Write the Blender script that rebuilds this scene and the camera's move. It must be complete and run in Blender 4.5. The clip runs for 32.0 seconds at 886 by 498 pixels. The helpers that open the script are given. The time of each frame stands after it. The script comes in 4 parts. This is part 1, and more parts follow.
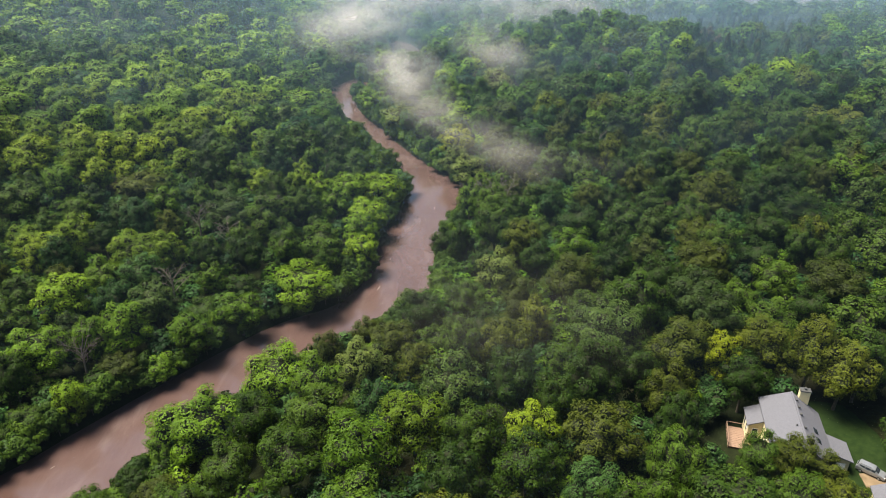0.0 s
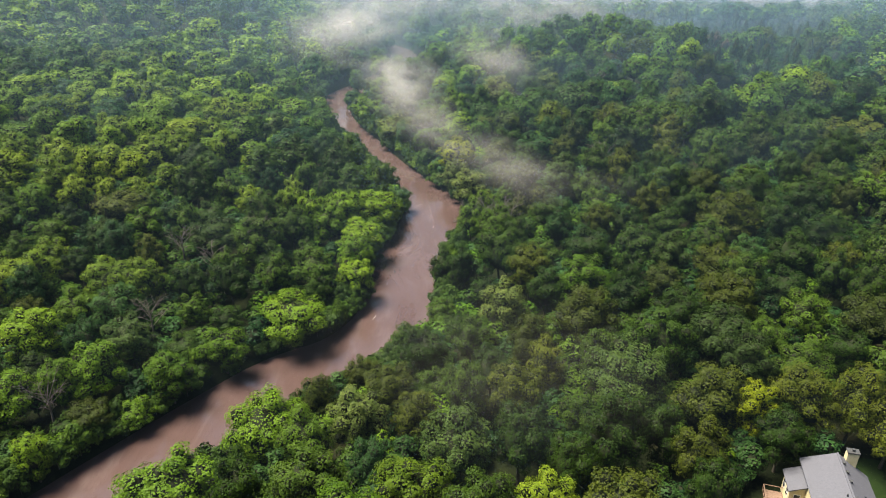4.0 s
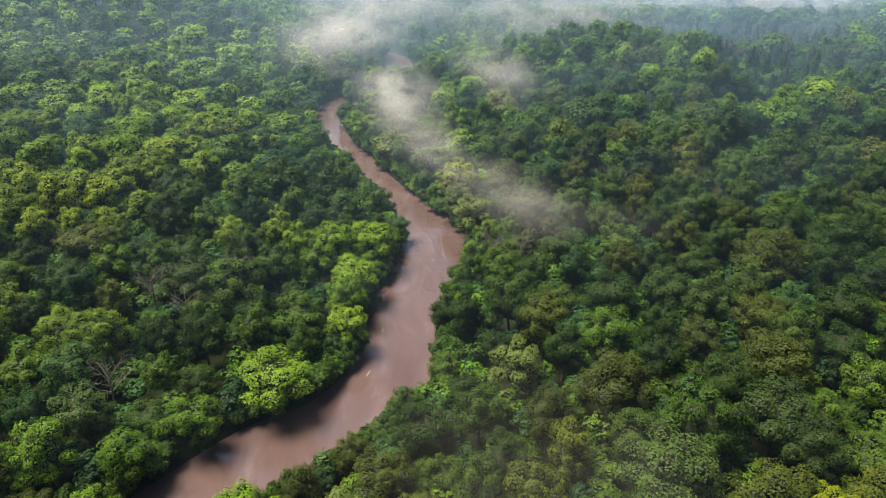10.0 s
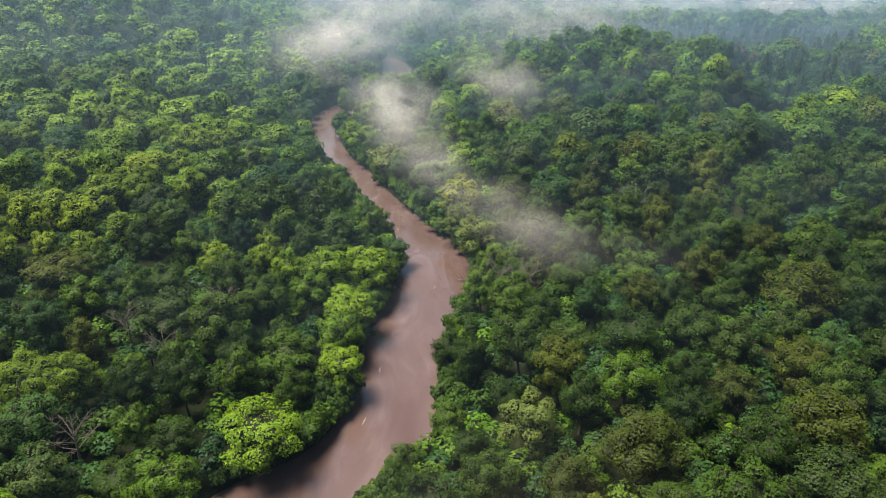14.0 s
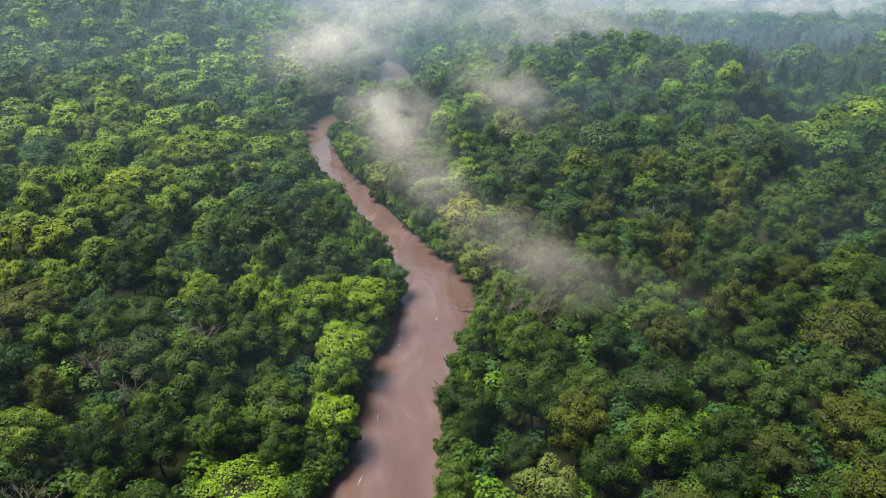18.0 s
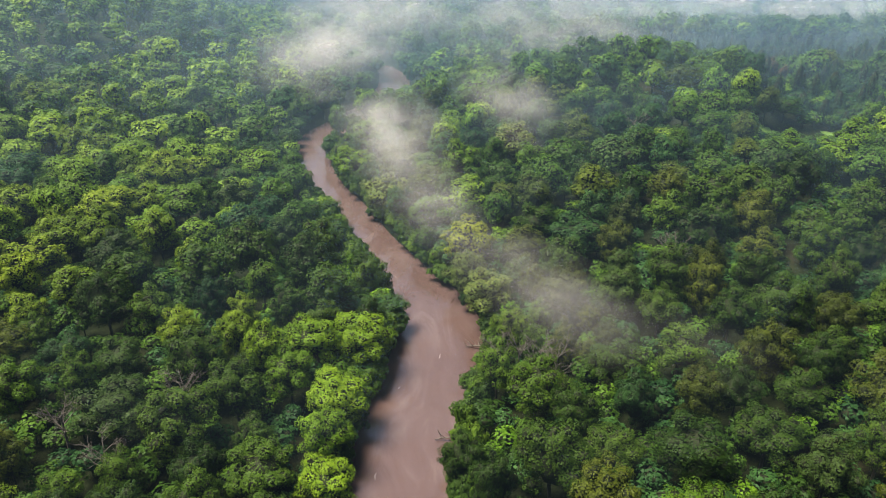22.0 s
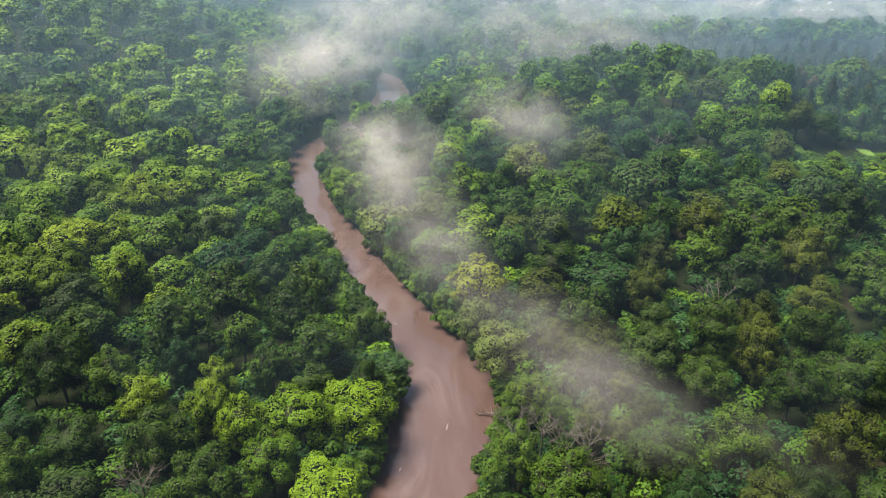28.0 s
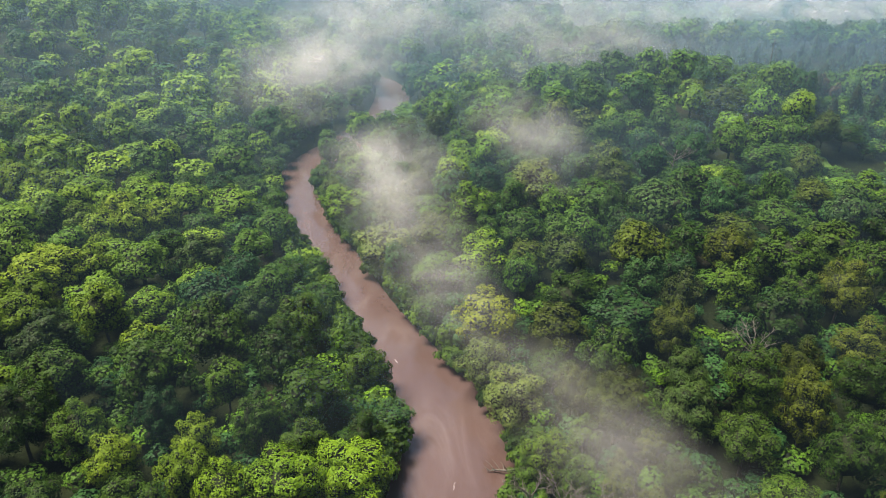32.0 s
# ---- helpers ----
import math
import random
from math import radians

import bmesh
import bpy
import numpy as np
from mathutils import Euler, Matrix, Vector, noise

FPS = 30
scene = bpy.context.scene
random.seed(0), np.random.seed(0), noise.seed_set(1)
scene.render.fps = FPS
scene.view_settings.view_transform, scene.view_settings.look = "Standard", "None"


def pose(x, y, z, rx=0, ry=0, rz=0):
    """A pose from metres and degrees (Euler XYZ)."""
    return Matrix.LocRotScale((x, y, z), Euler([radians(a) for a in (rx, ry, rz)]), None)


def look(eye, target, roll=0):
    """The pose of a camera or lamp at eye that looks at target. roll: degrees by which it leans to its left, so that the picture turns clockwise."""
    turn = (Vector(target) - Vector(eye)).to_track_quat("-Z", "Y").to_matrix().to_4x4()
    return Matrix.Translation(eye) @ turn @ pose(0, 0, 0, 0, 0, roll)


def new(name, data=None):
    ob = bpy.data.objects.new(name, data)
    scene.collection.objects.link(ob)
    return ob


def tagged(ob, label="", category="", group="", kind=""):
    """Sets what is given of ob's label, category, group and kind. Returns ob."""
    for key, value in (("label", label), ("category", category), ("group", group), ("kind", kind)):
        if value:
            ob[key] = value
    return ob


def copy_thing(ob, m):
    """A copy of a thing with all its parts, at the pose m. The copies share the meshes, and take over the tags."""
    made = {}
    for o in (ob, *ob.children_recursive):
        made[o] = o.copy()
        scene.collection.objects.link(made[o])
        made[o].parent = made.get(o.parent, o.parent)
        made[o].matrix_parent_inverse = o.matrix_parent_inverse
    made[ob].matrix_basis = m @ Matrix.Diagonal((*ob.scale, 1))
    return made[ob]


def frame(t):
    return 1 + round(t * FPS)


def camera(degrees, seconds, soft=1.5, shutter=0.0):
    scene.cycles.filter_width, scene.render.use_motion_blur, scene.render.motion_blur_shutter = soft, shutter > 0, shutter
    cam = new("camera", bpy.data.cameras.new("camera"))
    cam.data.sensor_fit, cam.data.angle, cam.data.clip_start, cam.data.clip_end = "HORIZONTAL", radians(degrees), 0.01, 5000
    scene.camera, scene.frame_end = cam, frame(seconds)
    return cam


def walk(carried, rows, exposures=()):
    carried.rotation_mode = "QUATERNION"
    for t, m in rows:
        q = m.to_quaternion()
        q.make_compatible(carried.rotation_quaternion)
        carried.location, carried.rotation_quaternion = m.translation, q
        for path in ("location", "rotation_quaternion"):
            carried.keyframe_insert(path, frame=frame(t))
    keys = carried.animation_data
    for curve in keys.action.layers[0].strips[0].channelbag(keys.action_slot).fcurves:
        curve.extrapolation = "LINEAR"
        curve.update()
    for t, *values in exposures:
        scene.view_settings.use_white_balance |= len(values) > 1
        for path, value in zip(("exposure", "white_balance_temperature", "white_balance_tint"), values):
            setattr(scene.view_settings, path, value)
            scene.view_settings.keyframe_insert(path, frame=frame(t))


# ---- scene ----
cam = camera(65.3, 32.0, soft=1.0)
EYE = 108.75
# seconds, metres flown, pitch, roll, yaw
ROWS = [
    (0, 0.00, -27.041, 0.000, -3.062),
    (1, 2.78, -27.025, -0.010, -3.128),
    (2, 5.60, -27.011, -0.020, -3.192),
    (3, 8.47, -26.998, -0.029, -3.255),
    (4, 11.37, -26.988, -0.039, -3.315),
    (5, 14.30, -26.980, -0.048, -3.375),
    (6, 17.27, -26.974, -0.058, -3.432),
    (8, 23.30, -26.967, -0.076, -3.542),
    (10, 29.44, -26.969, -0.095, -3.645),
    (12, 35.68, -26.978, -0.112, -3.742),
    (14, 42.00, -26.996, -0.130, -3.832),
    (16, 48.39, -27.021, -0.147, -3.915),
    (18, 54.82, -27.055, -0.164, -3.991),
    (20, 61.29, -27.097, -0.180, -4.061),
    (22, 67.79, -27.146, -0.196, -4.124),
    (24, 74.28, -27.204, -0.211, -4.181),
    (26, 80.76, -27.269, -0.227, -4.231),
    (28, 87.22, -27.343, -0.242, -4.274),
    (30, 93.64, -27.425, -0.256, -4.310),
    (32, 100.00, -27.514, -0.270, -4.340),
]
METRES = 1.45
walk(cam, [(t, pose(0, METRES * s, EYE, 90 + pitch, 0, yaw) @ pose(0, 0, 0, 0, 0, roll)) for t, s, pitch, roll, yaw in ROWS])

# ---- light: hazy morning, veiled sun high on the left ----
SUN_EL, SUN_AZ = 66.0, -70.0          # azimuth from +y, clockwise
world = bpy.data.worlds.new("sky")
world.use_nodes = True
scene.world = world
wn = world.node_tree
sky = wn.nodes.new("ShaderNodeTexSky")
sky.sky_type, sky.sun_disc = "NISHITA", False
sky.sun_elevation, sky.sun_rotation = radians(SUN_EL), radians(SUN_AZ)
sky.air_density, sky.dust_density, sky.ozone_density = 1.0, 2.5, 1.5
wn.links.new(sky.outputs[0], wn.nodes["Background"].inputs[0])
wn.nodes["Background"].inputs[1].default_value = 0.05
sun_data = bpy.data.lights.new("sun", "SUN")
sun_data.energy, sun_data.angle, sun_data.color = 5.0, radians(30), (1.0, 0.94, 0.80)
sun = new("sun", sun_data)
sx, sy = math.sin(radians(SUN_AZ)) * math.cos(radians(SUN_EL)), math.cos(radians(SUN_AZ)) * math.cos(radians(SUN_EL))
sun.matrix_world = look((sx * 300, sy * 300, math.sin(radians(SUN_EL)) * 300), (0, 0, 0))
scene.view_settings.exposure = 1.65
scene.cycles.transparent_max_bounces = 32


# ---- materials ----
def node_mat(name):
    m = bpy.data.materials.new(name)
    m.use_nodes = True
    return m, m.node_tree.nodes, m.node_tree.links, m.node_tree.nodes["Principled BSDF"]


def ramp(nodes, stops):
    r = nodes.new("ShaderNodeValToRGB")
    e = r.color_ramp.elements
    e[0].position, e[0].color = stops[0][0], (*stops[0][1], 1)
    e[1].position, e[1].color = stops[-1][0], (*stops[-1][1], 1)
    for p, c in stops[1:-1]:
        e.new(p).color = (*c, 1)
    return r


def noise_tex(nodes, links, scale, detail=4.0, rough=0.55, coord=None):
    n = nodes.new("ShaderNodeTexNoise")
    n.inputs["Scale"].default_value, n.inputs["Detail"].default_value, n.inputs["Roughness"].default_value = scale, detail, rough
    if coord is None:
        coord = nodes.new("ShaderNodeNewGeometry").outputs["Position"]
    links.new(coord, n.inputs["Vector"])
    return n


def bump(nodes, links, src, bsdf, strength, distance):
    b = nodes.new("ShaderNodeBump")
    b.inputs["Strength"].default_value, b.inputs["Distance"].default_value = strength, distance
    links.new(src, b.inputs["Height"])
    links.new(b.outputs[0], bsdf.inputs["Normal"])


def plain_mat(name, c1, c2, scale=3.0, rough=0.7, metal=0.0, relief=0.0):
    m, n, l, b = node_mat(name)
    t = noise_tex(n, l, scale)
    r = ramp(n, [(0.3, c1), (0.7, c2)])
    l.new(t.outputs["Fac"], r.inputs[0])
    l.new(r.outputs[0], b.inputs["Base Color"])
    b.inputs["Roughness"].default_value, b.inputs["Metallic"].default_value = rough, metal
    b.inputs["Specular IOR Level"].default_value = 0.08 if rough > 0.8 else 0.5
    if relief:
        bump(n, l, t.outputs["Fac"], b, 0.6, relief)
    return m


def mix_mul(nodes, links, a, b, fac=1.0):
    x = nodes.new("ShaderNodeMix")
    x.data_type, x.blend_type = "RGBA", "MULTIPLY"
    x.inputs[0].default_value = fac
    links.new(a, x.inputs[6])
    links.new(b, x.inputs[7])
    return x.outputs[2]


def leaf_mat(name, dark, mid, light, joined=False, shine=0.08):
    """Foliage: one tint a tree, a finer one a spray of leaves, and light that passes through the leaf."""
    m, n, l, b = node_mat(name)
    if joined:
        src = n.new("ShaderNodeAttribute")
        src.attribute_name = "tint"
        tint = src.outputs["Fac"]
    else:
        tint = n.new("ShaderNodeObjectInfo").outputs["Random"]
    r = ramp(n, [(0.0, tuple(0.8 * c for c in dark)), (0.5, mid), (1.0, tuple(1.25 * c for c in light))])
    l.new(tint, r.inputs[0])
    geo = n.new("ShaderNodeNewGeometry")
    r2 = ramp(n, [(0.0, (0.82, 0.84, 0.82)), (0.6, (1.0, 1.0, 0.97)), (1.0, (1.2, 1.18, 1.05))])
    l.new(geo.outputs["Random Per Island"], r2.inputs[0])
    col = mix_mul(n, l, r.outputs[0], r2.outputs[0])
    t = noise_tex(n, l, 0.35, 2.0)
    r3 = ramp(n, [(0.3, (0.75, 0.8, 0.8)), (0.7, (1.2, 1.15, 1.0))])
    l.new(t.outputs["Fac"], r3.inputs[0])
    col = mix_mul(n, l, col, r3.outputs[0])
    t4 = noise_tex(n, l, 2.2, 3.0, 0.7)
    r4 = ramp(n, [(0.32, (0.86, 0.87, 0.88)), (0.68, (1.12, 1.11, 1.08))])
    l.new(t4.outputs["Fac"], r4.inputs[0])
    col = mix_mul(n, l, col, r4.outputs[0])
    l.new(col, b.inputs["Base Color"])
    b.inputs["Roughness"].default_value = 0.55
    b.inputs["Specular IOR Level"].default_value = shine
    tr = n.new("ShaderNodeBsdfTranslucent")
    l.new(col, tr.inputs[0])
    mx = n.new("ShaderNodeMixShader")
    mx.inputs[0].default_value = 0.22
    l.new(b.outputs[0], mx.inputs[1])
    l.new(tr.outputs[0], mx.inputs[2])
    l.new(mx.outputs[0], n["Material Output"].inputs[0])
    return m


PALETTE = {
    "oak": ((0.0134, 0.0309, 0.0036), (0.0213, 0.0433, 0.0043), (0.0326, 0.0566, 0.0065)),
    "ash": ((0.0246, 0.0515, 0.0050), (0.0348, 0.0659, 0.0065), (0.0471, 0.0824, 0.0072)),
    "elm": ((0.0122, 0.0361, 0.0101), (0.0194, 0.0474, 0.0115), (0.0275, 0.0597, 0.0137)),
    "bright": ((0.0521, 0.1022, 0.0057), (0.0695, 0.1261, 0.0074), (0.0891, 0.1436, 0.0074)),
    "yellowgreen": ((0.0664, 0.1092, 0.0079), (0.0879, 0.1353, 0.0087), (0.1115, 0.1524, 0.0095)),
    "olive": ((0.0298, 0.0434, 0.0076), (0.0409, 0.0528, 0.0057), (0.0542, 0.0659, 0.0063)),
    "grey": ((0.0224, 0.0399, 0.0089), (0.0287, 0.0498, 0.0107), (0.0359, 0.0590, 0.0127)),
    "yellow": ((0.1102, 0.1360, 0.0043), (0.1265, 0.1524, 0.0050), (0.1438, 0.1669, 0.0058)),
    "pale": ((0.0622, 0.0865, 0.0202), (0.0755, 0.1020, 0.0238), (0.0867, 0.1123, 0.0266)),
    "pine": ((0.0133, 0.0299, 0.0101), (0.0184, 0.0391, 0.0130), (0.0275, 0.0474, 0.0151)),
    "rust": ((0.0600, 0.0340, 0.0200), (0.0750, 0.0450, 0.0270), (0.0900, 0.0560, 0.0340)),
    "shrub": ((0.0224, 0.0453, 0.0086), (0.0326, 0.0628, 0.0072), (0.0490, 0.0845, 0.0079)),
}
LEAF = {k: leaf_mat(f"leaves_{k}", *v) for k, v in PALETTE.items()}
# Brighter, bluer copies for joined trees; the far haze is put into their colour.
LEAF_HAZED = {k: leaf_mat(f"leaves_{k}_woods", *[(r * 0.98, g * 1.1, bl * 1.2) for r, g, bl in v], joined=True) for k, v in PALETTE.items() if k in ("oak", "ash", "elm", "yellowgreen", "olive", "pine", "bright", "grey")}
BARK = plain_mat("bark", (0.04, 0.032, 0.024), (0.10, 0.085, 0.065), 4.0, 0.9, relief=0.05)
# Near-black, darker than bark: stands in for shade inside crowns and on joined trunks.
INNER_SHADE = plain_mat("inner_shade", (0.010, 0.013, 0.006), (0.020, 0.023, 0.011), 1.5, 0.9)
DEAD_BARK = plain_mat("bleached_bark", (0.060, 0.050, 0.041), (0.12, 0.104, 0.088), 3.0, 0.85, relief=0.03)

# soil: leaf litter and low growth, darkened to stand for woodland shade
SHADED_SOIL, sn, sl, sb = node_mat("forest_floor")
s1, s2 = noise_tex(sn, sl, 0.05, 5.0), noise_tex(sn, sl, 0.9, 6.0, 0.65)
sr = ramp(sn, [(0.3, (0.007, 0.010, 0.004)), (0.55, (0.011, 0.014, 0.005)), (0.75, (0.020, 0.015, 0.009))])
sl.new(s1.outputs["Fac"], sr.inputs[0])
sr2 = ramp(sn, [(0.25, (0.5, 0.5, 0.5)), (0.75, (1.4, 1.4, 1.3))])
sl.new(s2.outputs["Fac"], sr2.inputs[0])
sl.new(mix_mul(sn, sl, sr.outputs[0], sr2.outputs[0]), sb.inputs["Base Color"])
sb.inputs["Roughness"].default_value, sb.inputs["Specular IOR Level"].default_value = 0.95, 0.05
bump(sn, sl, s2.outputs["Fac"], sb, 0.8, 0.5)

# silty river in spate
WATER, qn, ql, qb = node_mat("muddy_water")
geo = qn.new("ShaderNodeNewGeometry")
flow = qn.new("ShaderNodeMapping")
flow.inputs["Scale"].default_value = (1.0, 0.35, 1.0)
ql.new(geo.outputs["Position"], flow.inputs["Vector"])
w1 = noise_tex(qn, ql, 0.09, 5.0, 0.6, flow.outputs[0])
w1.inputs["Distortion"].default_value = 1.2
wr = ramp(qn, [(0.3, (0.054, 0.031, 0.026)), (0.55, (0.070, 0.044, 0.039)), (0.72, (0.094, 0.066, 0.060))])
ql.new(w1.outputs["Fac"], wr.inputs[0])
ql.new(wr.outputs[0], qb.inputs["Base Color"])
w2 = noise_tex(qn, ql, 0.55, 4.0, 0.6, flow.outputs[0])
qb.inputs["Roughness"].default_value, qb.inputs["Specular IOR Level"].default_value = 0.10, 0.8
w3 = noise_tex(qn, ql, 2.6, 3.0, 0.6, flow.outputs[0])
wm = qn.new("ShaderNodeMath")
wm.operation = "MULTIPLY_ADD"
wm.inputs[1].default_value = 0.25
ql.new(w3.outputs["Fac"], wm.inputs[0])
ql.new(w2.outputs["Fac"], wm.inputs[2])
bump(qn, ql, wm.outputs[0], qb, 0.35, 0.25)


# ---- mesh helpers ----
def quads(name, V, F, mats, mat_index=None, tint=None, smooth=False):
    """A mesh from arrays of corners and of faces, all with three or all with four corners."""
    V, F = np.asarray(V, np.float32), np.asarray(F, np.int32)
    me = bpy.data.meshes.new(name)
    me.vertices.add(len(V))
    me.vertices.foreach_set("co", V.ravel())
    me.loops.add(F.size)
    me.loops.foreach_set("vertex_index", F.ravel())
    me.polygons.add(len(F))
    me.polygons.foreach_set("loop_start", np.arange(0, F.size, F.shape[1], dtype=np.int32))
    if mat_index is not None:
        me.polygons.foreach_set("material_index", np.asarray(mat_index, np.int32))
    if smooth:
        me.polygons.foreach_set("use_smooth", np.ones(len(F), bool))
    if tint is not None:
        me.attributes.new("tint", "FLOAT", "POINT").data.foreach_set("value", np.asarray(tint, np.float32))
    for m in mats:
        me.materials.append(m)
    me.update(calc_edges=True)
    return me


def part(name, bm, material, parent, label=""):
    me = bpy.data.meshes.new(name)
    bm.to_mesh(me)
    bm.free()
    me.materials.append(material)
    ob = new(name, me)
    ob.parent = parent
    return tagged(ob, label)


def thing(name, m, label, category, group="", kind=""):
    ob = new(name)
    ob.empty_display_size = 0.5
    ob.matrix_basis = m
    return tagged(ob, label, category, group, kind)


def tube(points, radii, sides=6):
    """Corners and faces of a bent, tapering stem through the points."""
    P = np.asarray(points, float)
    n = len(P)
    V = np.zeros((n, sides, 3))
    for i in range(n):
        d = P[min(i + 1, n - 1)] - P[max(i - 1, 0)]
        d /= np.linalg.norm(d) + 1e-9
        u = np.cross(d, (0.3, 0.9, 0.1))
        u /= np.linalg.norm(u) + 1e-9
        w = np.cross(d, u)
        a = np.arange(sides) * 2 * math.pi / sides
        V[i] = P[i] + radii[i] * (np.cos(a)[:, None] * u + np.sin(a)[:, None] * w)
    F = [(i * sides + k, i * sides + (k + 1) % sides, (i + 1) * sides + (k + 1) % sides, (i + 1) * sides + k) for i in range(n - 1) for k in range(sides)]
    return V.reshape(-1, 3), np.array(F)


def gather(pieces):
    V, F, at = [], [], 0
    for v, f in pieces:
        V.append(v)
        F.append(np.asarray(f) + at)
        at += len(v)
    return np.concatenate(V), np.concatenate(F)


# ---- the lie of the land ----
RIVER = [(-190, -20, 14), (-147, 31, 14), (-111, 70, 14), (-77, 104, 13.5), (-65, 119, 13.2), (-34, 155, 12.6), (-16, 168, 11.6), (-4, 187, 11.6), (1.5, 223, 11.6),
         (10, 249, 13), (9, 271, 11.6), (0.5, 294, 9), (-10, 319, 8.2), (-20, 348, 7.8), (-31, 374, 8.0), (-38.5, 406, 8.4), (-38, 438, 9),
         (-23, 467, 10), (-8, 500, 9), (-1, 530, 10), (1, 560, 10), (-5, 590, 7), (-17, 616, 4), (-40, 690, 4), (-60, 800, 4)]


def dense(rows, step=3.0):
    out = []
    R = np.array(rows, float)
    for i in range(len(R) - 1):
        p0, p1, p2, p3 = R[max(i - 1, 0)], R[i], R[i + 1], R[min(i + 2, len(R) - 1)]
        k = max(2, int(np.linalg.norm(p2[:2] - p1[:2]) / step))
        for t in np.arange(k) / k:
            out.append(0.5 * (2 * p1 + (p2 - p0) * t + (2 * p0 - 5 * p1 + 4 * p2 - p3) * t * t + (3 * p1 - p0 - 3 * p2 + p3) * t ** 3))
    return np.array(out)


COURSE = dense(RIVER)
HEAD = np.gradient(COURSE[:, :2], axis=0)


def shore(x, y):
    """Distance from the water's edge (less than 0 on the water) and the side: 1 right bank, -1 left bank."""
    x, y = np.atleast_1d(np.asarray(x, float)), np.atleast_1d(np.asarray(y, float))
    d, side = np.zeros(len(x)), np.zeros(len(x))
    for a in range(0, len(x), 4000):
        dx, dy = x[a:a + 4000, None] - COURSE[None, :, 0], y[a:a + 4000, None] - COURSE[None, :, 1]
        r = np.hypot(dx, dy)
        j = (r - COURSE[None, :, 2]).argmin(1)
        i = np.arange(len(j))
        d[a:a + 4000] = r[i, j] - COURSE[j, 2]
        side[a:a + 4000] = np.where(HEAD[j, 0] * dy[i, j] - HEAD[j, 1] * dx[i, j] > 0, -1, 1)
    return d, side


def land(x, y):
    x, y = np.atleast_1d(np.asarray(x, float)), np.atleast_1d(np.asarray(y, float))
    d, side = shore(x, y)
    e = np.maximum(d, 0)
    right = 17 * (1 - np.exp(-e / 55))
    left = 1.5 * (1 - np.exp(-e / 20)) + 12 / (1 + np.exp(-(e - 125) / 25))
    h = np.where(side > 0, right, left) * np.clip(e / 12, 0, 1) + 1.6 * np.clip(e / 4, 0, 1)
    h += 12 * np.exp(-((x - 120) / 75) ** 2 - ((y - 430) / 38) ** 2)      # wooded rise
    h -= 6 * np.exp(-((x - 190) / 60) ** 2 - ((y - 380) / 28) ** 2)      # meadow hollow
    h -= 7 * np.exp(-((x - 200) / 90) ** 2 - ((y - 505) / 35) ** 2)
    h += 3 * np.exp(-((x - 205) / 120) ** 2 - ((y - 555) / 24) ** 2)    # far ridge
    h -= 11 * np.exp(-((x - 310) / 170) ** 2 - ((y - 650) / 60) ** 2)    # vale behind it
    h += 20 * np.exp(-((x + 200) / 120) ** 2 - ((y - 640) / 70) ** 2) - 6 * np.exp(-((x + 190) / 90) ** 2 - ((y - 530) / 40) ** 2)
    h += 0.5 * np.sin(x * 0.07 + 1.3) * np.cos(y * 0.06)* np.clip(e / 20, 0, 1)
    h = np.where(d < 0, np.maximum(-2.5, d * 0.6), h)
    # level yard round the house
    k = np.exp(-(((x - 78) / 26) ** 2 + ((y - 98) / 24) ** 2) ** 2)
    return h * (1 - k) + 15.6 * k


def axis_steps(lo, a, b, hi, fine):
    mid = list(np.arange(a, b + 0.1, fine))
    out, s = [], fine
    v = b
    while v < hi:
        s *= 1.25
        v += s
        out.append(min(v, hi))
    low, s, v = [], fine, a
    while v > lo:
        s *= 1.25
        v -= s
        low.append(max(v, lo))
    return np.array(low[::-1] + mid + out)


gx, gy = axis_steps(-5000, -130, 60, 5000, 2.5), axis_steps(-3000, 30, 620, 5000, 3.0)
GX, GY = np.meshgrid(gx, gy)
GZ = land(GX.ravel(), GY.ravel())
nx = len(gx)
GF = [(r * nx + c, r * nx + c + 1, (r + 1) * nx + c + 1, (r + 1) * nx + c) for r in range(len(gy) - 1) for c in range(nx - 1)]
ground = tagged(new("ground", quads("ground", np.stack([GX.ravel(), GY.ravel(), GZ], 1), GF, [SHADED_SOIL], smooth=True)), "forest floor with leaf litter, darkened for tree shade, rising from both banks", "ground", kind="structure")

bm = bmesh.new()
bmesh.ops.create_grid(bm, x_segments=30, y_segments=90, size=1)
bmesh.ops.transform(bm, matrix=Matrix.Translation((-75, 380, 0)) @ Matrix.Diagonal((125, 420, 1, 1)), verts=bm.verts)
me = bpy.data.meshes.new("water")
bm.to_mesh(me)
bm.free()
me.materials.append(WATER)
river = tagged(new("water", me), "swollen reddish-brown muddy river between wooded banks", "river", kind="structure")


